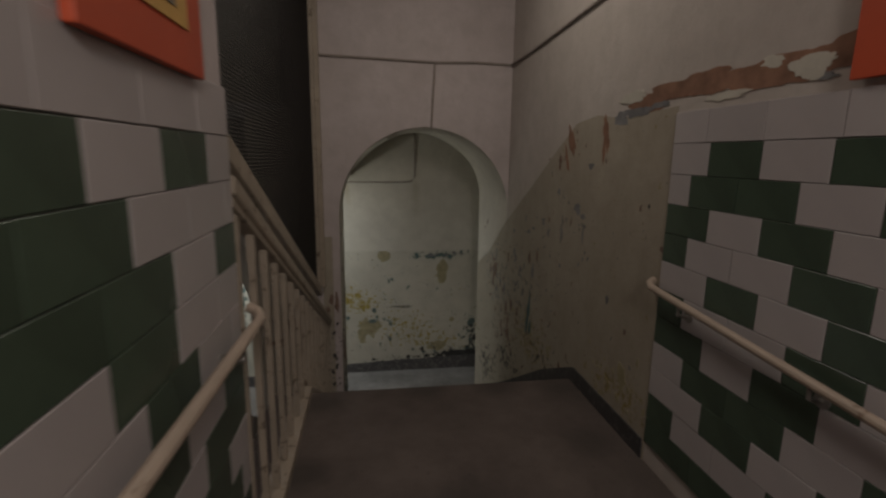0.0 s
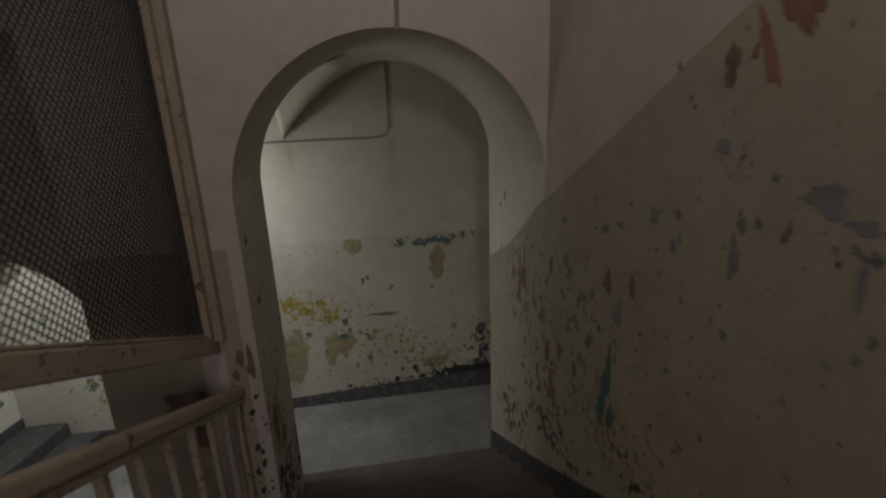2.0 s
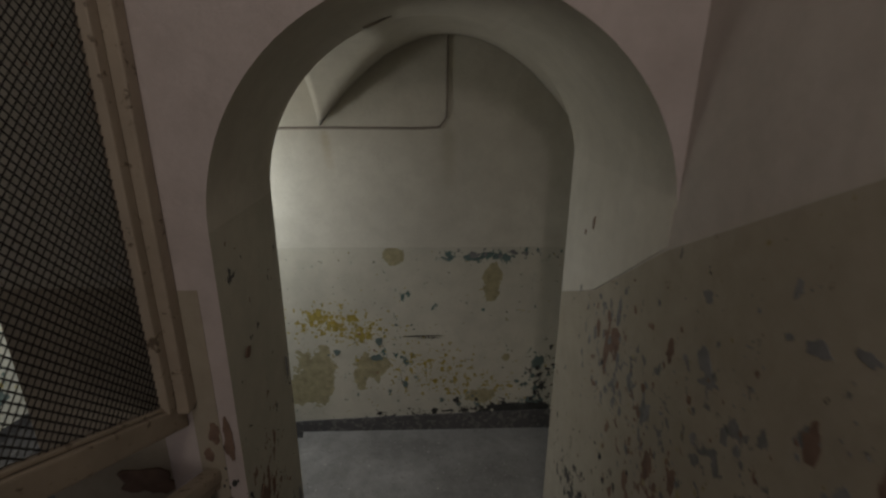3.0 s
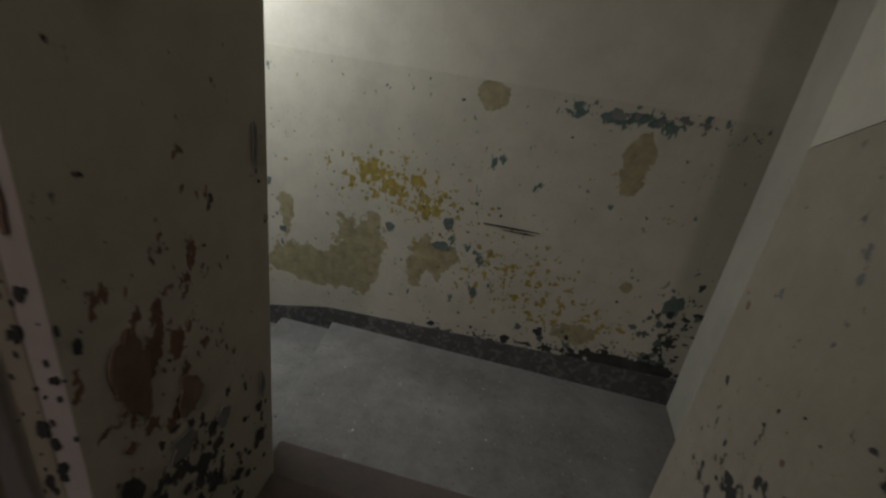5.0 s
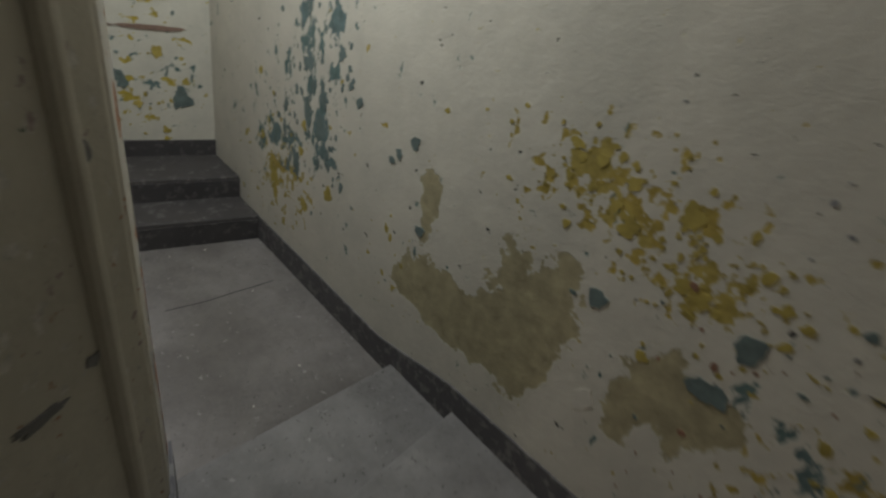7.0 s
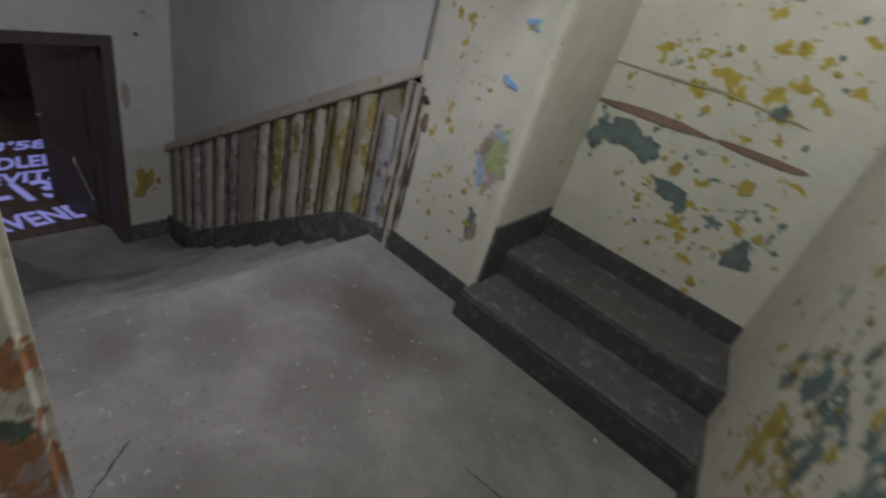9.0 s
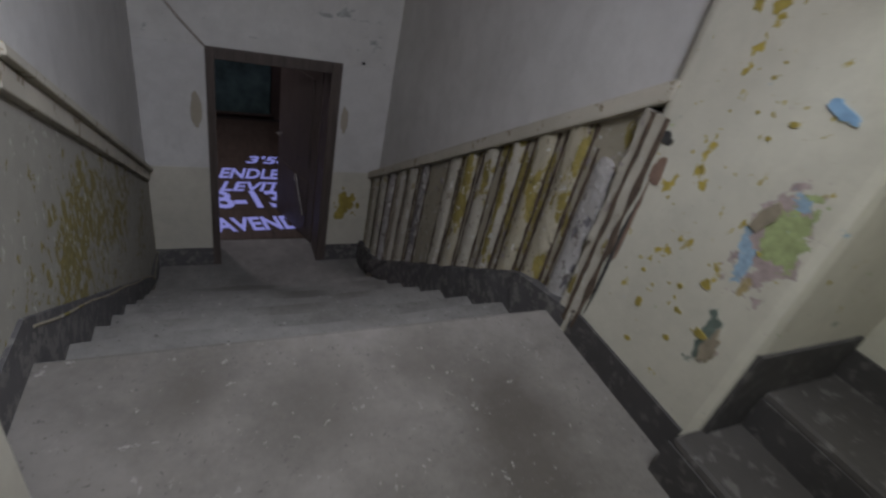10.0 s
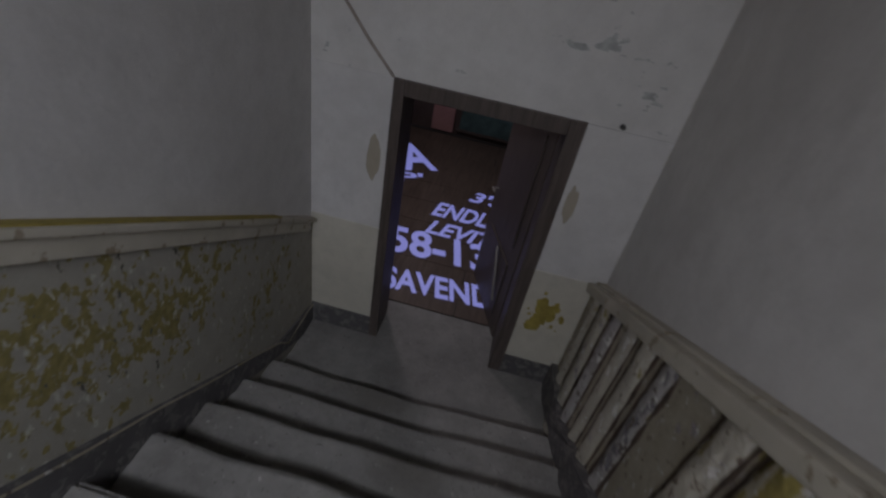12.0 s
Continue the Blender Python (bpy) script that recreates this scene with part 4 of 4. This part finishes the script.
# ---- lower stair, in its own frame ----
FRAME[0] = STAIR_FRAME
floor_l2 = structure(link("floor_lower_landing", box(-3.95, -0.9, 4.30, 6.9, L2 - 0.3, L2, 0.015), LANDING_CONCRETE), "pale worn concrete floor of the lower landing")
lower_stair = tagged(new("lower_stair"), "worn grey concrete stair flight going down to the door", "stairs", "", "structure")
lower_stair.matrix_basis = STAIR_FRAME
for k in range(1, 8):
    y1, z = 4.30 - GO2 * (k - 1), L2 - RISE2 * k
    bm = box(STAIR_W, STAIR_E, y1 - GO2, y1, z - 0.35, z)
    bmesh.ops.subdivide_edges(bm, edges=[e for e in bm.edges if abs(e.verts[0].co.x - e.verts[1].co.x) > 1], cuts=16)
    for v in bm.verts:
        if v.co.z > z - 0.01:
            v.co.z += 0.010 * noise.noise(Vector((v.co.x * 2.2, k * 3.1, 0))) - 0.025 * max(0, 1 - abs(v.co.x + 2.1) / 0.7) * (v.co.y < y1 - 0.1)
            v.co.y += 0.018 * noise.noise(Vector((v.co.x * 3, k * 5.7, 2)))
    bmesh.ops.bevel(bm, geom=[e for e in bm.edges if all(v.co.z > z - 0.07 and v.co.y < y1 - 0.2 for v in e.verts)], offset=0.022, segments=2, affect="EDGES")
    part("step", bm, CONCRETE, lower_stair)
structure(link("floor_door", box(STAIR_W, STAIR_E, 1.0, 4.30 - GO2 * 7, LOW - 0.3, LOW), CONCRETE), "worn grey concrete floor before the door")

bm = extrude([(1.0, LOW - 0.3), (5.5, LOW - 0.3), (5.5, -0.95), (4.75, -0.85), (4.08, -0.38), (3.5, -0.2), (2.4, 0.12), (1.0, 0.3)], "x", STAIR_E, -0.99)
wall_se = structure(link("wall_stair_east", bm, WHITE), "whitewashed stair wall over a yellow peeling dado")
wall_sw = structure(link("wall_stair_west", box(-3.5, STAIR_W, 1.1, 4.45, LOW - 0.3, 4.2), WHITE), "whitewashed stair wall over filled-in balusters")
wall_pp = structure(link("wall_painted_pier", box(-3.95, -3.0, 4.43, 5.10, -1.6, 4.2, 0.035), PIER_CREAM), "cream peeling pier with traces of painted birds")
wall_nw = structure(link("wall_niche_west", box(-3.95, -3.6, 5.0, 6.9, -1.6, 2.7), NICHE_CREAM), "cream peeling wall behind the dark steps")
bm = arch_wall(-3.05, -0.9, L2, 4.2, -2.15, 0.86, 0.40, lambda x: 4.86, lambda x: 5.05, 0.0, floor=L2)
wall_sa = structure(link("wall_stair_arch", bm, CREAM), "plaster wall with a round-headed opening over the stair head")
bm = extrude([(-3.02, 0.34), (-2.78, 0.36), (-2.56, 0.57), (-2.34, 0.77), (-2.16, 0.96), (-1.98, 1.10), (-1.86, 1.30), (-3.02, 1.30)], "y", 4.87, 5.04)
part("haunch", bm, CREAM, wall_sa, "sloping plaster haunch of the arch")
wall_d = structure(link("wall_well_south", box(-3.5, 0.02, DOOR_Y - 0.3, DOOR_Y, -1.035, 4.2), DOOR_WHITE), "whitewashed plaster wall above the doorway")
wall_de = structure(link("wall_door_east", box(-1.607, STAIR_E, DOOR_Y - 0.3, DOOR_Y, LOW - 0.3, -1.037), WHITE), "plaster wall beside the doorway")
wall_dw = structure(link("wall_door_west", box(STAIR_W, -2.645, DOOR_Y - 0.3, DOOR_Y, LOW - 0.3, -1.037), WHITE), "plaster wall beside the doorway")
for w, a, b in ((wall_de, -1.607, STAIR_E), (wall_dw, STAIR_W, -2.645)):
    part("dado", box(a, b, DOOR_Y - 0.01, DOOR_Y + 0.004, LOW, -2.03), CREAM, w, "cream dado")
    part("skirting", box(a, b, DOOR_Y - 0.01, DOOR_Y + 0.012, LOW, LOW + 0.19), GREY_SKIRT, w, "grey skirting")
patches(wall_dw, "door", YELLOW, [(-2.80, -2.38, 0.07, 0.11), (-2.75, -2.50, 0.05, 0.05), (-2.87, -2.30, 0.03, 0.04)], 0.008, 0.7)
patches(wall_dw, "door", PINK_DADO, [(-2.71, -1.52, 0.035, 0.12)], 0.002, 0.25)
patches(wall_de, "door", PINK_DADO, [(-1.52, -1.53, 0.04, 0.15)], 0.002, 0.25)
spray(wall_dw, "door", YELLOW, [(-2.80, -2.4, 0.08, 0.12, 40, 0.012, 1.2)])

# yellow dado, rail and skirting of the left stair wall
bm = extrude([(1.42, LOW - 0.1), (4.75, LOW + 0.9), (4.75, -0.9), (4.05, left_rail(4.05) - 0.1), (1.42, left_rail(1.42) - 0.1)], "x", STAIR_E - 0.005, STAIR_E + 0.01)
part("dado", bm, YELLOW_DADO, wall_se, "peeling yellow and cream dado")
bm = extrude([(1.42, LOW - 0.1), (4.30, L2 - 0.35), (5.5, L2 - 0.2), (5.5, L2 + 0.17), (4.28, L2 + 0.15), (1.95, nosing(1.95) + 0.12), (1.42, LOW + 0.17)], "x", STAIR_E - 0.018, STAIR_E + 0.01)
part("skirting", bm, GREY_SKIRT, wall_se, "dark scuffed skirting")
part("bead", tube([(STAIR_E - 0.018, y, (LOW + 0.172 if y < 1.9 else nosing(y) + 0.122) + 0.006 * math.sin(y * 9)) for y in [1.44 + 0.1 * i for i in range(29)]], 0.006, 6), RIB_FILL, wall_se, "pale ridge of plaster over the skirting")
dado_rail = tagged(new("dado_rail"), "cream wooden dado rail sloping down the stair wall", "rail")
dado_rail.matrix_basis = STAIR_FRAME


def stair_rail(y0, y1, fz, low, high, x0, x1, bevel=0.006):
    return extrude([(y0, fz(y0) + low), (y1, fz(y1) + low), (y1, fz(y1) + high), (y0, fz(y0) + high)], "x", x0, x1, None, bevel)


part("board", stair_rail(1.52, 4.05, left_rail, -0.105, -0.02, STAIR_E - 0.035, STAIR_E + 0.005), TRIM, dado_rail)
part("cap", stair_rail(1.50, 4.05, left_rail, -0.02, 0.015, STAIR_E - 0.06, STAIR_E + 0.005), TRIM, dado_rail)
part("paint_line", stair_rail(1.9, 4.03, left_rail, 0.015, 0.023, STAIR_E - 0.05, STAIR_E + 0.005, 0.002), YELLOW, dado_rail, "worn yellow top edge")

# filled-in balusters on the right
part("plaster_fill", extrude([(1.42, LOW), (4.36, L2 - 0.1), (4.36, right_rail(4.36) - 0.03), (1.42, right_rail(1.42) - 0.03)], "x", STAIR_W - 0.01, STAIR_W + 0.060), RIB_FILL, wall_sw, "rough brown plaster fill")
filled = tagged(new("filled_balustrade"), "old balusters half buried in peeling yellow plaster", "balustrade")
filled.matrix_basis = STAIR_FRAME
SLOTS = 14


def ragged_strip(x, y, z0, z1, width, seed):
    """A crumbling upright edge whose width wanders, kept under the sloping rail."""
    bm = bmesh.new()
    rows = []
    for i in range(31):
        z = z0 + (z1 - z0) * i / 30
        c = y + 0.006 * noise.noise(Vector((seed, z * 11, 7)))
        w = max(0.002, width * (1 + 1.5 * noise.noise(Vector((seed, z * 9, 3)))))
        rows.append([bm.verts.new((px, py, min(z, right_rail(py) - 0.04))) for px, py in ((x - 0.009, c - w), (x, c - 0.8 * w), (x, c + 0.8 * w), (x - 0.009, c + w))])
    for a, b in zip(rows, rows[1:]):
        for i in range(3):
            bm.faces.new((a[i], a[i + 1], b[i + 1], b[i]))
    return bm


for k in range(SLOTS):
    if k == 7:      # one baluster is gone and the gap is smoothed over
        continue
    y = 4.27 - 0.205 * k + random.uniform(-0.012, 0.012)
    z0, z1 = nosing(min(y, 4.28)) - 0.1, right_rail(y) - 0.035
    if k == 0:
        z1 -= 0.20      # broken off below the rail
    r = random.uniform(0.062, 0.078)
    bm = bmesh.new()
    rings = []
    for i in range(61):
        z = z0 + (z1 - z0) * i / 60
        cap = math.sqrt(max(0.02, 1 - max(0.0, (z - z1 + 0.06) / 0.06) ** 2)) if k == 0 else 1.0
        ring = []
        for a in range(13):
            t = math.pi * a / 12
            p = Vector((k * 7.3, z * 6, a * 0.45))
            q = r * cap * (1 + 0.10 * noise.noise(p) + 0.08 * noise.noise(p * 3.0) + 0.08 * noise.noise(p * 9.0))
            ring.append(bm.verts.new((STAIR_W + 0.035 + q * 0.72 * math.sin(t), y + q * math.cos(t) + 0.005 * noise.noise(Vector((k * 3.7, z * 4, 0))), z)))
        rings.append(ring)
    for a, b in zip(rings, rings[1:]):
        for i in range(12):
            bm.faces.new((a[i], a[i + 1], b[i + 1], b[i]))
    bm.faces.new(rings[-1])
    for v in bm.verts:
        v.co.z = min(v.co.z, right_rail(v.co.y) - 0.04)
    mat = RIB_YELLOW if k in (1, 2, 5) else RIB_GREY if k in (0, 8, 11) else RIB_CREAM
    part("baluster", bm, mat, filled)
    for side in (-1, 1):
        part("bare_edge", ragged_strip(STAIR_W + 0.0635, y + side * (r + 0.004), z0 + 0.1, z1, 0.015 if k in (8, 9, 11, 12) else 0.010, k * 5.1 + side), CRUMBLED, filled, "crumbled dark brown edge")
part("cap_rail", stair_rail(1.42, 4.455, right_rail, -0.075, 0.0, STAIR_W - 0.005, STAIR_W + 0.108, 0.012), TRIM, filled)
part("top_bead", stair_rail(1.42, 4.40, right_rail, 0.0, 0.02, STAIR_W - 0.005, STAIR_W + 0.06, 0.006), TRIM, filled)
bm = extrude([(1.42, LOW - 0.1), (4.30, L2 - 0.3), (4.43, L2 - 0.3), (4.43, L2 + 0.10), (4.05, L2 + 0.02), (1.95, nosing(1.95) + 0.19), (1.42, LOW + 0.22)], "x", STAIR_W + 0.02, STAIR_W + 0.112)
bmesh.ops.subdivide_edges(bm, edges=[e for e in bm.edges if abs(e.verts[0].co.y - e.verts[1].co.y) > 1], cuts=40)
for v in bm.verts:
    if v.co.x > STAIR_W + 0.1:
        v.co.x += 0.016 * noise.noise(Vector((v.co.y * 7, v.co.z * 2, 1)))
    v.co.z += 0.018 * noise.noise(Vector((v.co.y * 6, 4, 1)))
part("skirting", bm, GREY_SKIRT, wall_sw, "dark worn skirting")
for nm, ya, yb, depth, mat in (("newel", 4.372, 4.412, -2.992, RIB_CREAM), ("newel", 4.432, 4.476, -2.988, RIB_CREAM), ("newel_core", 4.37, 4.49, -3.006, CRUMBLED)):
    bm = box(-3.06, depth, ya, yb, L2 - 0.02, right_rail(4.4) - 0.09)
    bmesh.ops.subdivide_edges(bm, edges=[e for e in bm.edges if abs(e.verts[0].co.z - e.verts[1].co.z) > 0.3], cuts=18)
    for v in bm.verts:
        v.co.x += 0.010 * noise.noise(v.co * 11)
        v.co.y += 0.009 * noise.noise(v.co * 13 + Vector((5, 0, 0)))
    part(nm, bm, mat, filled, "broken newel post strip with dark bare edges")
for y, w, seed in ((4.421, 0.009, 2.0), (4.484, 0.011, 4.0)):
    part("bare_edge", ragged_strip(-2.984, y, L2 + 0.05, right_rail(4.4) - 0.09, w, seed), CRUMBLED, filled, "crumbled dark brown edge")
patches(wall_pp, "pier", UMBER, [(4.53, -0.53, 0.022, 0.05), (4.515, -0.75, 0.010, 0.15)], 0.004)
patches(wall_pp, "pier", BLACK, [(4.505, -0.90, 0.007, 0.25), (4.50, -0.42, 0.03, 0.02)], 0.004)

# painted pier and niche
part("skirting", box(-3.0, -2.985, 4.46, 5.06, L2, L2 + 0.13), BLACK_SKIRT, wall_pp, "black skirting")
part("skirting", box(-3.55, -3.02, 5.09, 5.112, L2, -0.82), BLACK_SKIRT, wall_pp, "black skirting")
patches(wall_pp, "pier", SKY_BLUE, [(4.94, -0.18, 0.042, 0.014, -0.3), (4.91, -0.165, 0.016, 0.010, 0.8), (4.96, 0.07, 0.034, 0.012, 0.3), (4.985, 0.045, 0.014, 0.012, -0.6)], 0.0035, 0.5)
patches(wall_pp, "pier", RIB_GAP, [(4.92, -0.47, 0.02, 0.05, -0.3), (4.985, -0.90, 0.022, 0.06)], 0.0060, 0.5)
spray(wall_pp, "pier", YELLOW, [(4.75, -0.75, 0.10, 0.15, 45, 0.012, 0.9), (4.7, -0.3, 0.12, 0.2, 25, 0.010, 1.2), (4.6, 0.1, 0.06, 0.15, 12, 0.012, 2.0)], 0.003)
dark_steps = tagged(new("dark_steps"), "two black-painted steps rising into a niche", "steps", "", "structure")
dark_steps.matrix_basis = STAIR_FRAME
part("step", box(-3.62, -2.90, 5.09, 6.6, L2 - 0.1, -1.15, 0.018), DARK_STEP, dark_steps)
part("step", box(-3.62, -3.20, 5.09, 6.6, -1.16, -1.0, 0.018), DARK_STEP, dark_steps)
part("riser", box(-2.90, -2.893, 5.09, 6.6, L2, -1.175), BLACK_SKIRT, dark_steps, "black riser")
part("riser", box(-3.20, -3.193, 5.09, 6.6, -1.15, -1.025), BLACK_SKIRT, dark_steps, "black riser")
part("skirting", box(-3.61, -3.585, 5.09, 6.6, -1.0, -0.89), BLACK_SKIRT, wall_nw, "black skirting")
# dark recessed slot with bare wood, its depth and shade painted as brown strips
patches(wall_nw, "niche", UMBER, [(5.36, -0.19, 0.27, 0.020, 0.05), (5.86, -0.175, 0.18, 0.016, 0.02)], 0.006, 0.25)
patches(wall_nw, "niche", GREEN, [(5.28, -0.32, 0.14, 0.06), (5.42, -0.34, 0.06, 0.05), (5.16, -0.37, 0.04, 0.06), (5.60, -0.46, 0.08, 0.04), (5.68, -0.5, 0.03, 0.05), (6.0, -0.6, 0.05, 0.07)], 0.006, 0.65)
patches(wall_nw, "niche", OCHRE, [(5.35, -0.01, 0.22, 0.006, 0.05), (5.75, 0.0, 0.2, 0.005, -0.05), (5.6, 0.4, 0.1, 0.02)], 0.004, 0.7)
spray(wall_nw, "niche", YELLOW, [(5.6, -0.3, 0.3, 0.25, 60, 0.013, 1.0), (5.9, -0.6, 0.15, 0.2, 50, 0.014, 1.2), (5.5, 0.3, 0.3, 0.2, 50, 0.013, 0.9)], 0.0045)
spray(wall_nw, "niche", GREEN, [(5.7, -0.4, 0.25, 0.2, 40, 0.010, 1.1), (5.9, 0.4, 0.15, 0.15, 16, 0.012, 1.0)], 0.005)

# doorway
door = structure(new("door_1"), "dark brown panelled door standing open into the unlit room")
door.matrix_basis = STAIR_FRAME
frame_ob = new("door_frame")
frame_ob.parent = door
for nm, bm in (("jamb", box(-1.665, -1.60, DOOR_Y - 0.28, DOOR_Y + 0.015, LOW, -1.03, 0.006)), ("jamb", box(-2.65, -2.56, DOOR_Y - 0.28, DOOR_Y + 0.015, LOW, -1.03, 0.006)),
               ("head", box(-2.56, -1.665, DOOR_Y - 0.28, DOOR_Y + 0.015, -1.12, -1.03, 0.006))):
    part(nm, bm, DARK_WOOD, frame_ob)
leaf = new("leaf")
leaf.parent = door
leaf.matrix_basis = pose(-2.57, 1.12, 0, 0, 0, -70)
part("panel", box(0, 0.80, -0.02, 0.02, LOW + 0.02, -1.13, 0.004), DARK_WOOD, leaf)
for z0, z1 in ((LOW + 0.15, -2.35), (-2.2, -1.3)):
    for s in (-1, 1):
        part("raised_panel", box(0.12, 0.68, min(s * 0.02, s * 0.032), max(s * 0.02, s * 0.032), z0, z1, 0.008), DARK_WOOD, leaf)
part("bar", tube([(0.15, 0.05, -2.75), (0.35, 0.05, -2.35)], 0.012, 8), STEEL, leaf, "pale diagonal bar")
part("handle", tube([(0.73, 0.02, -2.05), (0.73, 0.07, -2.05), (0.66, 0.07, -2.05)], 0.01, 8), STEEL, leaf, "steel handle")
nail = tagged(link("nail", tube([(-2.82, DOOR_Y, -1.01), (-2.82, DOOR_Y + 0.03, -1.005)], 0.014, 8), BLACK), "black bolt end stuck in the plaster wall", "bolt")
cable([(-1.60, DOOR_Y + 0.008, -1.03), (-1.45, DOOR_Y + 0.008, -0.87), (-1.31, DOOR_Y + 0.008, -0.70), (-1.18, DOOR_Y + 0.008, -0.45)], "painted cable running up from the door head", 0.009)

# unlit room
floor_room = structure(link("floor_room", box(-5.0, 1.5, -2.7, 1.0, LOW - 0.2, LOW - 0.012), BLACK), "dark board floor of the unlit room")
for i in range(17):
    for j in range(5):
        y0 = 0.98 - 0.21 * i
        x0 = -4.2 + 1.0 * j + (0.5 if i % 2 else 0)
        part("board", box(x0 + 0.004, x0 + 0.996, y0 - 0.206, y0, LOW - 0.02, LOW + random.uniform(-0.002, 0.002)), PLANK, floor_room)
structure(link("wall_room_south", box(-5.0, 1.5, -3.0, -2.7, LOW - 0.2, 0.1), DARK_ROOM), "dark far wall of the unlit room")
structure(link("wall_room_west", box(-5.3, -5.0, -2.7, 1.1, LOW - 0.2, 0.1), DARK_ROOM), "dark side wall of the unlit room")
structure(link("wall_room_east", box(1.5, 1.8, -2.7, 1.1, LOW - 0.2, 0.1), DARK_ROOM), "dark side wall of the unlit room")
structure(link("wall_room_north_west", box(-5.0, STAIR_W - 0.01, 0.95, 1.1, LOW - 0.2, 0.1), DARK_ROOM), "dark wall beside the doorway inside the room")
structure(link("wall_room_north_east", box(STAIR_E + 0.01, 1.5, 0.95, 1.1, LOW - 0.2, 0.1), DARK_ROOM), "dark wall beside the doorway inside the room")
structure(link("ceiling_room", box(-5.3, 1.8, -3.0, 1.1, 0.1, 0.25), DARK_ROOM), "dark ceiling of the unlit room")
picture = tagged(new("picture"), "dark teal landscape picture leaning on the far wall", "picture")
picture.matrix_basis = STAIR_FRAME
part("canvas", box(-2.48, -1.56, -2.69, -2.66, LOW + 0.10, LOW + 0.95), TEAL, picture)
part("frame_bar", box(-2.52, -1.52, -2.69, -2.64, LOW + 0.06, LOW + 0.10, 0.004), DARK_WOOD, picture)
part("frame_bar", box(-2.52, -1.52, -2.69, -2.64, LOW + 0.95, LOW + 0.99, 0.004), DARK_WOOD, picture)
panel = tagged(link("panel", box(-1.47, -1.15, -2.69, -2.65, LOW + 0.02, LOW + 1.2, 0.005), CURTAIN), "faded pink panel standing against the far wall", "panel")

# projected words on the room's floor: self-glowing letters stand in for the beam
glow = bpy.data.materials.new("projected_word_glow")
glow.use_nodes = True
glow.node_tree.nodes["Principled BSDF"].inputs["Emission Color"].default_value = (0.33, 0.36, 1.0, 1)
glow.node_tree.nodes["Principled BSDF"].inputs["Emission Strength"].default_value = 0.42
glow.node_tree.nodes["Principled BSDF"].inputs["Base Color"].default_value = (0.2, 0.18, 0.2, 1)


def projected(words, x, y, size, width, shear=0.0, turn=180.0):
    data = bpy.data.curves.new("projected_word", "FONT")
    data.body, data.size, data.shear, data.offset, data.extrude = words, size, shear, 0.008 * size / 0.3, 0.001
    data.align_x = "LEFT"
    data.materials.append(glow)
    ob = tagged(new("projected_word", data), "bluish white projected word, built as thin glowing letters", "projection", "projected words")
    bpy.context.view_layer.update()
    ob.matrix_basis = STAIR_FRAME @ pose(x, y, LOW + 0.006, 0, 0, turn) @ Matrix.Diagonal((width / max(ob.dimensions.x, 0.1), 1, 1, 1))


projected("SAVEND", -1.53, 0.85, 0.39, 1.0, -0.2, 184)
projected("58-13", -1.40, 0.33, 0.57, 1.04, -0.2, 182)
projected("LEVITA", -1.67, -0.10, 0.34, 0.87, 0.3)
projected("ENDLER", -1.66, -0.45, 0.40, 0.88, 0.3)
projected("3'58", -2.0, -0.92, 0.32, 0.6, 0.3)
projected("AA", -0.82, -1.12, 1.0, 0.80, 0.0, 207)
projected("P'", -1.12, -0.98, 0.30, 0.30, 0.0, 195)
FRAME[0] = Matrix()

# ---- cracks and litter on the floors ----
bm = bmesh.new()
for pts in (((-1.75, 4.55), (-1.55, 4.66), (-1.40, 4.70)), ((-2.41, 5.46), (-2.395, 5.64), (-2.405, 5.85), (-2.41, 6.05))):
    for (xa, ya), (xb, yb) in zip(pts, pts[1:]):
        for i in range(6):
            x, y = xa + (xb - xa) * (i + 0.5) / 6, ya + (yb - ya) * (i + 0.5) / 6
            blob(bm, "floor", x, y, math.hypot(xb - xa, yb - ya) / 10, random.uniform(0.0015, 0.004), L2 - 0.08 + 0.002, 0.5, math.atan2(yb - ya, xb - xa) + random.uniform(-0.2, 0.2))
tagged(part("cracks", bm, BLACK, floor_l1), kind="stuff")

bm = bmesh.new()
for _ in range(12):
    x, y = random.uniform(-3.0, 1.2), random.uniform(4.95, 6.1)
    z = L1 if x > -1.1 else L2 - 0.08
    if -1.5 < x < -1.1 or (x > -1.5 and x < -0.5 and y < 5.4):
        continue
    s = random.uniform(0.002, 0.006)
    box(x - s, x + s * random.uniform(0.6, 2), y - s, y + s, z, z + 0.003, 0, bm)
tagged(link("plaster_chips", bm, PALE), "small chips of fallen paint and plaster on the floor", "debris", "", "stuff")
